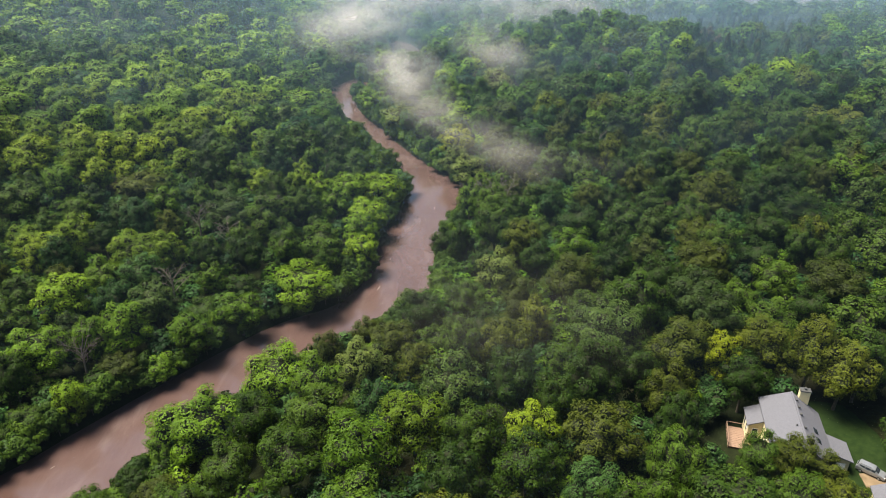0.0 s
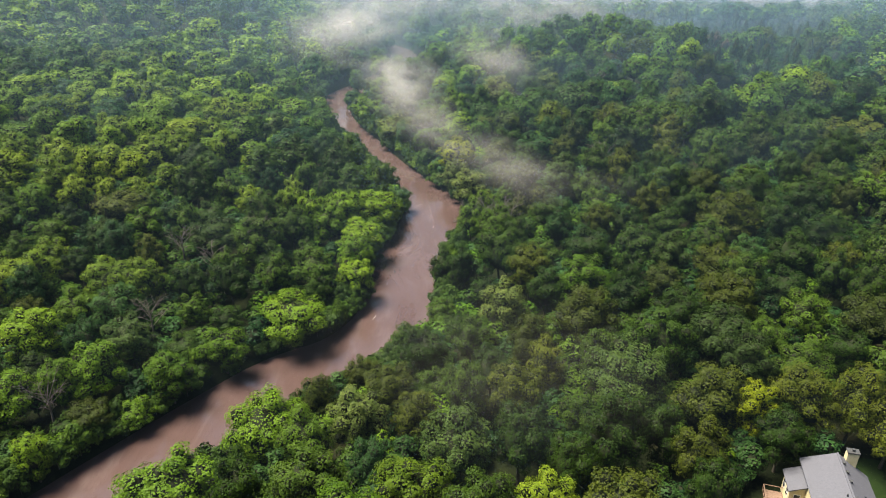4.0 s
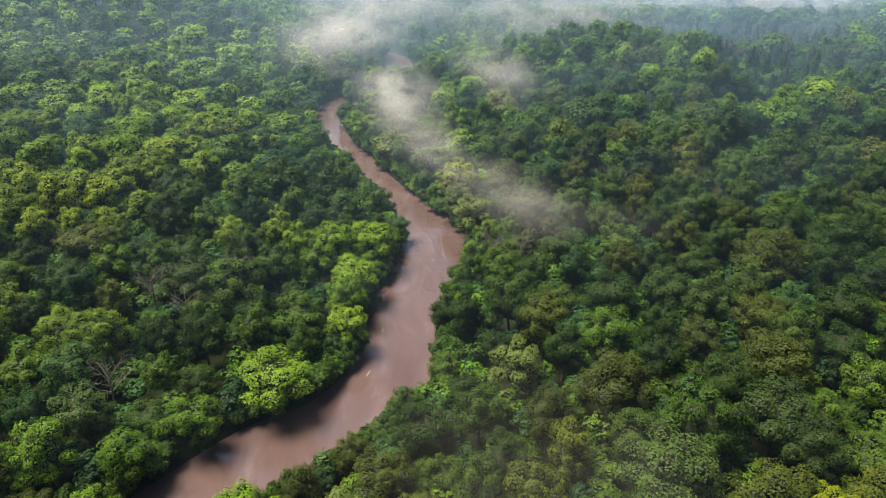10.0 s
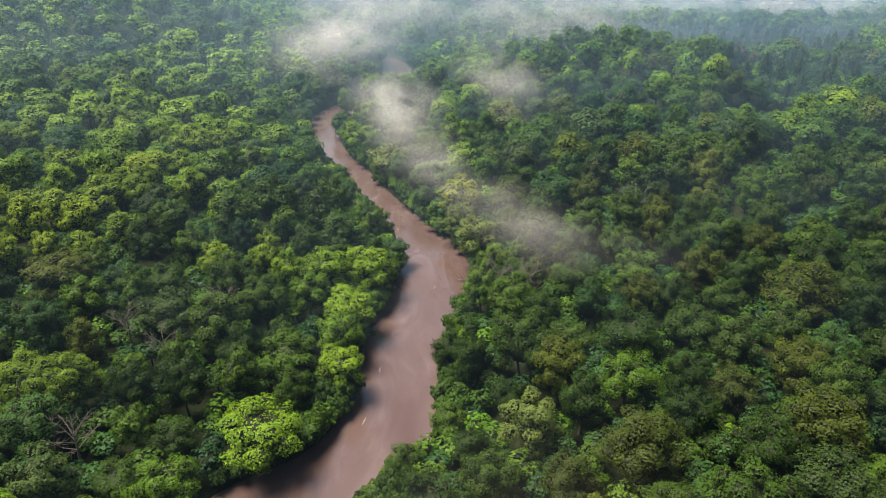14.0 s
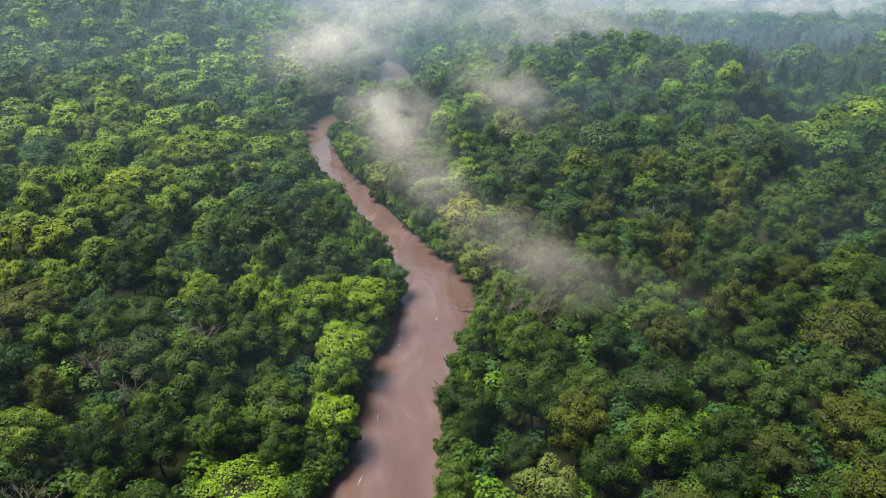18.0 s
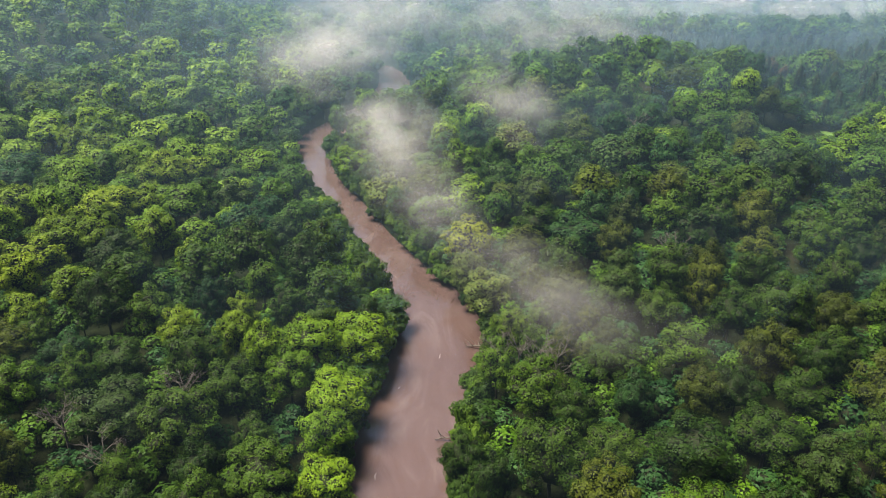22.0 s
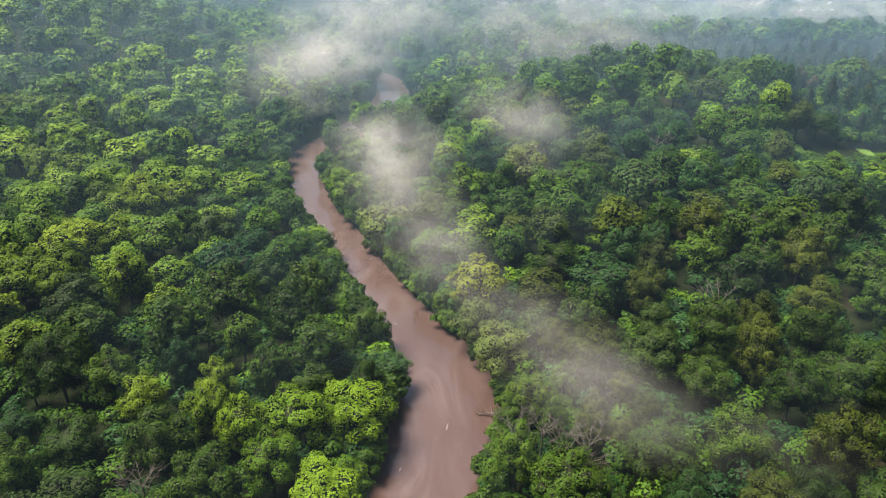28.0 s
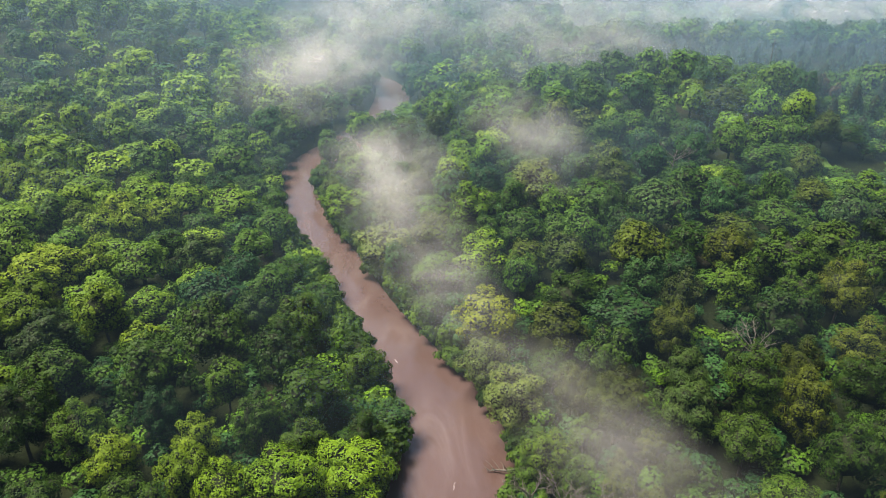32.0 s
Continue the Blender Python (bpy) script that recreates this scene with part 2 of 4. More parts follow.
# ---- trees ----
def leaf_sprays(rng, lobes, count, size, up=0.2, loose=0.34):
    """Small folded sprays of leaves over the outside of a set of lobes (x, y, z, radius)."""
    L = np.array(lobes)
    w = L[:, 3] ** 2
    n = int(count * 2.6)
    k = rng.choice(len(L), n, p=w / w.sum())
    d = rng.normal(size=(n, 3))
    d[:, 2] = d[:, 2] * 0.9 + 0.25
    d /= np.linalg.norm(d, axis=1)[:, None]
    r = L[k, 3] * rng.uniform(0.78, 1.14, n)
    P = L[k, :3] + d * r[:, None] * np.array([1, 1, 0.85])
    deep = np.zeros(n, bool)
    for j in range(len(L)):
        deep |= (np.linalg.norm(P - L[j, :3], axis=1) < 0.78 * L[j, 3]) & (k != j)
    P, d = P[~deep][:count], d[~deep][:count]
    n = len(P)
    out = P - L[0, :3] + np.array([0, 0, 0.25 * L[0, 3]])
    out /= np.linalg.norm(out, axis=1)[:, None] + 1e-9
    N = 0.6 * d + 0.65 * out + rng.normal(size=(n, 3)) * loose + np.array([0, 0, up])
    N /= np.linalg.norm(N, axis=1)[:, None]
    A = rng.normal(size=(n, 3))
    A -= (A * N).sum(1)[:, None] * N
    A /= np.linalg.norm(A, axis=1)[:, None]
    B = np.cross(N, A)
    s = size * rng.uniform(0.6, 1.4, n)[:, None]
    V = np.stack([P + A * s * 0.66, P + B * s * 0.5 - A * s * 0.3, P - B * s * 0.5 - A * s * 0.42], 1).reshape(-1, 3)
    return V, np.arange(3 * n).reshape(-1, 3)


def halves(vf):
    """Four-cornered faces cut into triangles."""
    V, F = vf
    return V, np.concatenate([F[:, (0, 1, 2)], F[:, (0, 2, 3)]])


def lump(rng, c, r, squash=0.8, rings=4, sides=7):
    """A rough closed lump, the heart of a crown, later coloured as shade."""
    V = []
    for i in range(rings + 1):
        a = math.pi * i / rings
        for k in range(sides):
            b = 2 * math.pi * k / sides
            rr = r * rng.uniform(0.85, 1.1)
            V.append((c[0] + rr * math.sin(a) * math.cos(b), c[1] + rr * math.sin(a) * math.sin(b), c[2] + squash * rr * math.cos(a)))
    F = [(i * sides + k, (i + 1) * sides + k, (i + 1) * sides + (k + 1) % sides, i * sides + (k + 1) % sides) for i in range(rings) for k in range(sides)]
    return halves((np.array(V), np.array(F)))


def broadleaf(rng, R, H, lobes_n, count, size, flat=0.75, low=-0.35, wide=(0.20, 0.34), reach=(0.56, 0.84)):
    """Crown arrays of a broad-leaved tree of crown radius R and height H, and the stem's limb ends."""
    V = max(R * flat, H * 0.44)
    zc = H - V
    lobes = [(0, 0, zc + 0.10 * V, R * 0.60)]
    for i in range(lobes_n):
        best, gap = None, -1
        for _ in range(5):
            el = math.asin(rng.uniform(low, 1.0))
            az = rng.uniform(0, 2 * math.pi)
            q = rng.uniform(*reach)
            c = np.array((math.cos(el) * math.cos(az) * R * q, math.cos(el) * math.sin(az) * R * q, zc + math.sin(el) * V * q))
            g = min(np.linalg.norm(c - np.array(l[:3])) for l in lobes)
            if g > gap:
                best, gap = c, g
        lobes.append((*best, R * rng.uniform(*wide)))
    big = len(lobes)
    for i in range(int(lobes_n * 3.2)):      # tufts that break the outline
        x, y, z, r = lobes[1 + rng.integers(big - 1)]
        d = np.array([x, y, z - zc + 0.35 * V]) / R + rng.normal(size=3) * 0.6
        d /= np.linalg.norm(d)
        lobes.append((x + d[0] * r, y + d[1] * r, z + d[2] * r * 0.9, R * rng.uniform(0.07, 0.14)))
    leaves = leaf_sprays(rng, lobes, count, size, 0.2, 0.24 if count > 500 else 0.2)
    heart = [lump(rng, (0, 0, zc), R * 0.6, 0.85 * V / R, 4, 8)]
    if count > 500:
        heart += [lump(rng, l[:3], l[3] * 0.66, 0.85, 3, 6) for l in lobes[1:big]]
    return gather([leaves, *heart]), [np.array(l[:3]) for l in lobes[1:big]], len(leaves[1])


def conifer(rng, R, H, count, size):
    tiers = 9
    lobes = []
    for i in range(tiers):
        f = i / (tiers - 1)
        rr = R * (1 - f) ** 0.8 + 0.25
        for k in range(max(2, int(6 * (1 - f)) + 1)):
            a = k * 2.4 + i
            lobes.append((math.cos(a) * rr * 0.6, math.sin(a) * rr * 0.6, H * (0.22 + 0.76 * f) - rr * 0.15, rr * 0.42 + 0.15))
    leaves = leaf_sprays(rng, lobes, count, size, up=0.1)
    return gather([leaves, lump(rng, (0, 0, H * 0.5), R * 0.45, 0.40 * H / (R * 0.5))]), [], len(leaves[1])


def stem_arrays(rng, H, R, ends, thick):
    zc = H * 0.5
    lean = rng.normal(size=2) * 0.03 * H
    top = np.array([lean[0], lean[1], zc])
    trunk = tube([(0, 0, -0.6), (0, 0, 0.4), (lean[0] * 0.3, lean[1] * 0.3, zc * 0.5), top, (lean[0] * 1.2, lean[1] * 1.2, H * 0.8)],
                 [thick * 1.5, thick * 1.05, thick * 0.85, thick * 0.6, thick * 0.15], 7)
    limbs = []
    for e in ends:
        s = np.array([lean[0] * 0.8, lean[1] * 0.8, zc * rng.uniform(0.6, 0.95)])
        m = s + (e - s) * 0.5 + np.array([0, 0, -0.05 * H]) * rng.uniform(0.2, 1)
        limbs.append(tube([s, m, s + (e - s) * 0.95], [thick * 0.45, thick * 0.28, thick * 0.08], 5))
    return trunk, limbs


def bare_arrays(rng, H, R):
    """A dead tree: trunk, forked limbs and fine twig ends."""
    trunk = tube([(0, 0, -0.6), (0.1, 0, H * 0.25), (0.2, 0.2, H * 0.55), (0.1, 0.3, H * 0.75)], [0.34, 0.27, 0.2, 0.09], 7)
    limbs = []
    for i in range(11):
        a = i * 2.4 + rng.uniform(-0.3, 0.3)
        s = np.array([0.15, 0.15, H * rng.uniform(0.38, 0.72)])
        e = s + np.array([math.cos(a) * R * rng.uniform(0.6, 1), math.sin(a) * R * rng.uniform(0.6, 1), H * rng.uniform(0.16, 0.36)])
        m = (s + e) / 2 + rng.normal(size=3) * 0.35
        bits = [tube([s, m, e], [0.11, 0.075, 0.03], 5)]
        for j in range(11):
            b = m + (e - m) * rng.uniform(0, 0.9)
            t = b + rng.normal(size=3) * np.array([0.9, 0.9, 0.5]) + np.array([math.cos(a) * 0.7, math.sin(a) * 0.7, 0.9])
            bits.append(tube([b, (b + t) / 2 + rng.normal(size=3) * 0.15, t], [0.045, 0.034, 0.016], 4))
        limbs.append(gather(bits))
    return trunk, limbs


KINDS = {   # palette: name, label, flatness, trees' height over radius
    "oak": ("oak_tree", "full-leaved dark green oak in dense woodland", "oak tree", 1.0),
    "ash": ("ash_tree", "mid-green leafy ash in dense woodland", "ash tree", 1.1),
    "elm": ("elm_tree", "deep bluish-green elm in shaded woodland", "elm tree", 1.05),
    "bright": ("maple_tree", "bright green leafy maple at the river bank", "maple tree", 1.25),
    "yellowgreen": ("cottonwood_tree", "light yellow-green cottonwood with a rounded crown", "cottonwood tree", 1.08),
    "olive": ("hickory_tree", "olive green hickory with a broad clumped crown", "hickory tree", 1.05),
    "grey": ("silver_maple_tree", "dull grey-green silver maple among darker trees", "maple tree", 1.0),
    "yellow": ("locust_tree", "bright yellow-leaved locust standing out of green woods", "locust tree", 1.1),
    "pale": ("willow_tree", "pale green willow half veiled in river mist", "willow tree", 1.15),
    "pine": ("pine_tree", "dark blue-green pine in a plantation", "pine tree", 1.0),
    "rust": ("red_pine_tree", "brown-red dying pine at the edge of a plantation", "pine tree", 1.15),
    "shrub": ("shrub", "low leafy shrub on the river bank", "shrub", 0.7),
}
H_REF, R_REF = 17.0, 6.0
MASTER = {}


def master_tree(key, level, variant):
    """One tree of a kind, built once; all others of the kind share its meshes."""
    if (key, level, variant) in MASTER:
        return MASTER[key, level, variant]
    rng = np.random.default_rng(abs(hash((level, variant))) % 1000 + 17 * list(KINDS).index(key) + 5)
    name, label, category, flat = KINDS[key]
    if key == "pine":
        crown, ends, leafy = conifer(rng, 3.6, 17.0, 1300 if level == 0 else 450, 0.6 if level == 0 else 1.0)
    elif key == "shrub":
        crown, ends, leafy = broadleaf(rng, R_REF, 9.0, 9, 1600 if level == 0 else 600, 0.72 if level == 0 else 1.1, 0.6)
        ends = ends[:3]
    else:
        crown, ends, leafy = broadleaf(rng, R_REF, H_REF, 22 if level == 0 else 16, (9000, 3200, 900)[level], (0.27, 0.45, 0.80)[level], flat, -0.88 if key in ("bright", "pale") else -0.8, *(((0.20, 0.34), (0.56, 0.84)) if level == 0 else ((0.23, 0.37), (0.52, 0.78))))
        ends = ends[3:9] if level == 0 else ends[4:7]
    root = thing(name, Matrix.Identity(4), label, category, f"{category}s of the valley")
    ob = new("crown", quads("crown", *crown, [LEAF[key], INNER_SHADE], np.arange(len(crown[1])) >= leafy))
    ob.parent = root
    trunk, limbs = stem_arrays(rng, H_REF if key != "shrub" else 6.0, R_REF, ends, 0.32 if key != "shrub" else 0.16)
    t = new("trunk", quads("trunk", *gather([halves(s) for s in (trunk, *limbs)]), [BARK], smooth=True))
    t.parent = root
    MASTER[key, level, variant] = [root, False]
    return MASTER[key, level, variant]


def plant(key, level, x, y, z, R, H, rng):
    m = master_tree(key, level, rng.integers((4, 3, 2)[level]))
    s = R / (R_REF if key != "pine" else 3.6)
    h = H / (H_REF if key != "shrub" else 9.0)
    place = Matrix.Translation((x, y, z)) @ pose(0, 0, 0, 0, 0, rng.uniform(0, 360)) @ Matrix.Diagonal((s, s * rng.uniform(0.9, 1.1), h, 1))
    if not m[1]:
        m[0].matrix_basis, m[1] = place, True
        return m[0]
    ob = copy_thing(m[0], Matrix.Identity(4))
    ob.matrix_basis = place
    return ob


rng = np.random.default_rng(7)
TAKEN = {}
CELL = 14.0


def free(x, y, R, slack):
    cx, cy = int(x // CELL), int(y // CELL)
    for i in (-1, 0, 1):
        for j in (-1, 0, 1):
            for a, b, r in TAKEN.get((cx + i, cy + j), ()):
                if (a - x) ** 2 + (b - y) ** 2 < (slack * (r + R)) ** 2:
                    return False
    return True


def take(x, y, R):
    TAKEN.setdefault((int(x // CELL), int(y // CELL)), []).append((x, y, R))


def cleared(x, y):
    """The yard and drive, and the meadow, where no trees stand."""
    yard = ((x - 77) / 15) ** 2 + ((y - 96) / 11.5) ** 2 < 1 or ((x - 65) / 8.5) ** 2 + ((y - 96) / 9.5) ** 2 < 1 or ((x - 90) / 5) ** 2 + ((y - 101) / 6) ** 2 < 1 or ((x - 58) / 6) ** 2 + ((y - 94) / 8) ** 2 < 1
    drive = ((x - 83) / 9) ** 2 + ((y - 83) / 11) ** 2 < 1
    meadow = ((x - 174) / 32) ** 2 + ((y - 373) / 14) ** 2 < 1
    hamlet = ((x - 104) / 4.2) ** 2 + ((y - 299) / 4.2) ** 2 < 1
    return yard or drive or meadow or hamlet


# trees that stand out from the rest: x, y, crown radius
BRIGHT = [(-28, 169, 9.7), (-55.5, 150, 6.4), (-72, 150, 6.8), (-79, 146, 5.0), (-90, 141, 7.3), (-45, 161, 6.3), (-68, 121, 4.1), (-30, 127, 7.8), (-43, 110, 9), (-56, 117, 4.9), (46, 174, 6.7), (-22, 240, 7.3), (-10, 243, 7.5), (-15, 221, 7.4), (-9, 222, 6), (-15, 197, 6.3), (-17, 209, 5.5), (-19, 372, 8.9), (140, 325, 9.2), (155, 318, 9.7), (170, 332, 10.6), (24, 317, 8), (-10, 390, 8.5), (24, 343, 8.9), (-10, 92, 7.1), (-26, 228, 6.5), (-33, 238, 5.2)]
LIGHT = [(-133, 281, 10.2), (-113, 280, 12.7), (-128, 322, 9.9), (-94, 351, 12.9), (-102, 303, 10), (-93, 322, 9.4), (-86, 359, 10.8), (-101, 294, 10.9), (-99, 317, 7.7), (-89, 319, 7.8), (-170, 465, 15.2), (-165, 352, 11.5), (-132, 386, 10.5), (-180, 459, 14.2), (0, 99, 6.4), (21, 95, 5), (28, 244, 5.1), (-40, 250, 4.9), (-40, 242, 5.6), (-44, 241, 6.3), (-112, 191, 8.5), (-81, 188, 8.4)]
OLIVE = [(58, 118, 7.4), (42, 152, 8.4), (94, 197, 9.3), (77, 213, 5.6), (75, 210, 6.5), (97, 222, 5.5), (80, 251, 5.4), (62, 271, 5), (87, 301, 5.9), (100, 137, 8), (85, 106, 6.1), (33, 92, 7), (79, 253, 5.7), (43, 250, 6.6), (105, 278, 6.6), (50, 104, 4.9), (27, 146, 5.6), (-96, 236, 10.5)]
DULL = [(43, 126, 8.5), (8, 109, 6.9), (67, 136, 7.9), (42, 123, 7.6), (68, 128, 5.9), (-60, 216, 8.5), (72, 181, 5.4), (-60, 212, 8.7), (-86, 286, 6.6), (-68, 161, 6.7), (-85, 292, 6.4), (55, 246, 6.4), (-58, 330, 7.5), (59, 257, 5.5)]
YELLOW = [(64, 115, 4), (22, 290, 8.6)]
PALE = [(-4, 337, 10.8), (47, 354, 11.2), (19, 263, 7.9), (28, 245, 6.9), (0, 358, 9.9), (11, 277, 6.5), (24, 165, 6.2), (-11, 124, 6.2)]
BARE = [(-79, 140, 4), (-67, 172, 4.6), (-70, 213, 4.2), (-58, 203, 4.4), (27, 229, 4.2), (34, 221, 4.4), (31, 225, 3.6), (22, 233, 3.6), (97, 365, 7), (74, 259, 4.4), (-48, 222, 3.8)]

for key, rows in (("bright", BRIGHT), ("yellowgreen", LIGHT), ("olive", OLIVE), ("grey", DULL), ("yellow", YELLOW), ("pale", PALE)):
    if key == "yellowgreen":      # the widest of them are groups of three
        rows = [r for x, y, R in rows for r in ([(x, y, R)] if R < 8 else [(x, y, 7.0), (x + 0.75 * R, y + 0.3 * R, 6.2), (x - 0.6 * R, y + 0.5 * R, 6.0)])]
    for x, y, R in rows:
        R = min(R, 9.5)
        if not free(x, y, R, 0.42):
            continue
        d = shore(x, y)[0][0]
        if d < 1.5:      # keep the foot of the trunk on the bank
            j = np.argmin(np.hypot(COURSE[:, 0] - x, COURSE[:, 1] - y))
            v = np.array([x, y]) - COURSE[j, :2]
            v /= np.linalg.norm(v)
            x, y = x + v[0] * (1.5 - d), y + v[1] * (1.5 - d)
        z = land(x, y)[0]
        H = (13.5 if d > 6 else 11.0) + 0.5 * R + rng.uniform(-1, 1.5)
        take(x, y, R)
        plant(key, 0 if y < 280 else 1, x, y, z, R, H, rng)

# small trees before the house
for x, y, R, H in ((60.5, 88, 4.2, 11.5), (65.5, 86.0, 4.2, 12.0), (70.3, 84.0, 3.6, 9.5), (62, 78, 4.8, 11.5), (68, 76, 4.6, 10.5)):
    take(x, y, R)
    plant("ash" if x < 65 else "olive", 0, x, y, land(x, y)[0], R, H, rng)

# tall trees behind the house that shade the yard
for x, y, R, H in ((81.5, 112, 5.6, 19.0), (90, 108, 6.2, 18.0), (98.5, 100, 6.0, 17.0), (73, 114, 5.8, 17.0)):
    take(x, y, R)
    plant("oak" if x > 85 else "olive", 0, x, y, land(x, y)[0], R, H, rng)

# dying pines at the plantation's edge
for x, y, R, H in ((183, 431, 3.2, 13.0), (188, 433, 3.4, 14.5), (193, 430, 3.0, 12.0), (178, 436, 2.8, 12.5)):
    take(x, y, R)
    plant("rust", 1, x, y, land(x, y)[0], R, H, rng)

# young trees round the dead ones
for x, y in ((33, 241), (40, 236.5), (38, 231), (47, 241), (31, 236.5), (43, 228), (36, 248), (24, 243), (49, 233)):
    if free(x, y, 3.4, 0.4):
        take(x, y, 3.4)
        plant("ash" if x < 38 else "olive", 0, x, y, land(x, y)[0], rng.uniform(3.0, 4.0), rng.uniform(9.0, 12.0), rng)

# dead, leafless trees
for x, y, R in BARE:
    trunk, limbs = bare_arrays(rng, 15.5, R * 1.15)
    root = thing("dead_tree", Matrix.Translation((x, y, land(x, y)[0])), "leafless dead tree with bleached grey branches", "dead tree", "dead trees in the woods")
    t = new("trunk", quads("trunk", *trunk, [DEAD_BARK], smooth=True))
    t.parent = root
    for l in limbs:
        o = new("limb", quads("limb", *l, [DEAD_BARK], smooth=True))
        o.parent = root
    take(x, y, 2.4)

# fallen trees at the water's edge
for x, y, turn, length in ((14.5, 216, 178, 8.0), (15, 211, 190, 8.5), (24, 250, 170, 7.0), (25, 245, 150, 6.0)):
    trunk = tube([(0, 0, 1.6), (length * 0.4, 0.3, 0.9), (length * 0.8, -0.2, 0.35), (length, 0, 0.1)], [0.30, 0.24, 0.16, 0.06], 7)
    take(x, y, 3.0)
    root = thing("fallen_tree", pose(x, y, 0.2, 0, 0, turn), "bare fallen tree reaching from the bank into the river", "fallen tree", "fallen trees at the river")
    t = new("trunk", quads("trunk", *trunk, [DEAD_BARK], smooth=True))
    t.parent = root
    for k in range(7):
        s = np.array([length * (0.3 + 0.1 * k), 0.1, 0.9 - 0.1 * k])
        e = s + np.array([rng.uniform(0.6, 2.0), rng.uniform(-2.2, 2.2), rng.uniform(0.4, 2.6)])
        o = new("limb", quads("limb", *tube([s, (s + e) / 2 + rng.normal(size=3) * 0.2, e], [0.10, 0.07, 0.02], 5), [DEAD_BARK], smooth=True))
        o.parent = root

# the woods between them
cand = []
while len(cand) < 60000:
    y = rng.uniform(-60, 800)
    w = max(y, 90)
    cand.append((rng.uniform(-60 - 0.72 * w, 55 + 0.62 * w), y))
cand = np.array(cand)
dist, side = shore(cand[:, 0], cand[:, 1])
height = land(cand[:, 0], cand[:, 1])
patch = np.array([noise.noise((x * 0.012, y * 0.012, 0.0)) for x, y in cand])
far, under = {k: [] for k in LEAF_HAZED}, {k: [] for k in LEAF_HAZED}
for (x, y), d, sd, z, pn in zip(cand, dist, side, height, patch):
    if d < 0.5 or cleared(x, y):
        continue
    R = rng.uniform(4.4, 8.2) if y < 260 else (rng.uniform(5.0, 9.0) if sd > 0 or x > -50 else rng.uniform(5.6, 9.6))
    if d < 7:
        R = min(R, 4.8)
    if not free(x, y, R, 0.88 if y < 300 else 0.82):
        continue
    u = rng.random()
    pines = sd > 0 and (((x - 200) / 105) ** 2 + ((y - 505) / 48) ** 2 < 1) or (sd > 0 and ((x - 215) / 45) ** 2 + ((y - 410) / 28) ** 2 < 1)
    if pines:
        key, R = "pine", rng.uniform(3.3, 4.6)
    elif sd < 0 and x < -55 and y > 240:
        key = "yellowgreen" if u < 0.50 + pn else ("ash" if u < 0.80 else ("elm" if u < 0.90 else "oak"))
    elif sd < 0:
        key = "oak" if u < 0.42 else ("ash" if u < 0.64 else ("elm" if u < 0.78 else ("bright" if u < 0.82 else ("grey" if u < 0.87 else ("olive" if u < 0.94 else "yellowgreen")))))
    elif y > 330:
        key = "ash" if u < 0.46 + 0.4 * pn else ("elm" if u < 0.60 else ("oak" if u < 0.68 else ("bright" if u < 0.76 else ("yellowgreen" if u < 0.82 else "olive"))))
    else:
        key = "oak" if u < 0.42 + 0.3 * pn else ("ash" if u < 0.68 else ("elm" if u < 0.74 else ("olive" if u < 0.94 else ("grey" if u < 0.97 else "ash"))))
    take(x, y, R)
    H = 11.5 + 0.8 * R + (rng.uniform(-4.0, 4.0) if y < 300 else rng.uniform(-5.0, 4.5))
    if d < 6:
        H -= 2
    if sd < 0 and d < 13 and (285 < y < 425 or 110 < y < 180):
        H *= 0.72
    if 50 < x < 96 and 62 < y < 94:
        H = min(H, 11.0 if x < 72 else 7.5)
    if 140 < x < 212 and 336 < y < 364:
        H = min(H, 7.0)
    if 452 < y < 532 and -12 < x < 11:
        H = min(H, 8.0)
    if sd > 0 and d < 16 and y < 185:
        R, H = min(R, 4.2), H * 0.72
    if 42 < y < 300 and abs(x) < 42 + 0.62 * y:
        plant(key, 0 if abs(x) < 20 + 0.6 * y and 62 < y < 262 else 1, x, y, z, R, H, rng)
    else:
        far[key].append((x, y, z, R, H))

# lower trees that fill the gaps between the crowns
for k in range(len(cand)):
    (x, y), d, sd = cand[k], dist[k], side[k]
    if d < 2 or y > 480 or cleared(x, y) or abs(x) > 45 + 0.68 * y:
        continue
    R = rng.uniform(2.7, 4.0)
    if not free(x, y, R, 0.6):
        continue
    take(x, y, R)
    u, H = rng.random(), rng.uniform(5.0, 8.5)
    key = "elm" if u < 0.45 else ("ash" if u < 0.8 else ("oak" if u < 0.9 else "bright"))
    if 70 < y < 165 and abs(x) < 10 + 0.6 * y:
        plant(key, 2, x, y, height[k], R, min(H, 7.0) if x > 70 and y < 95 else H, rng)
    else:
        under[key].append((x, y, height[k], R, H))

# shrubs that hang over the water along both banks
for i in range(len(COURSE)):
    c, h = COURSE[i], HEAD[i] / np.linalg.norm(HEAD[i])
    if not 40 < c[1] < 430:
        continue
    for s in (-1, 1):
        for out in (0.6, 4.0):
            if rng.random() < (0.92 if out < 1 else 0.4):
                o = c[2] + out + rng.uniform(-0.3, 1.6)
                x, y = c[0] + s * h[1] * o + rng.uniform(-1, 1), c[1] - s * h[0] * o + rng.uniform(-1, 1)
                if shore(x, y)[0][0] > 0:
                    plant("shrub", 0 if c[1] < 240 else 1, x, y, land(x, y)[0], rng.uniform(2.4, 4.4), rng.uniform(4.0, 8.5), rng)

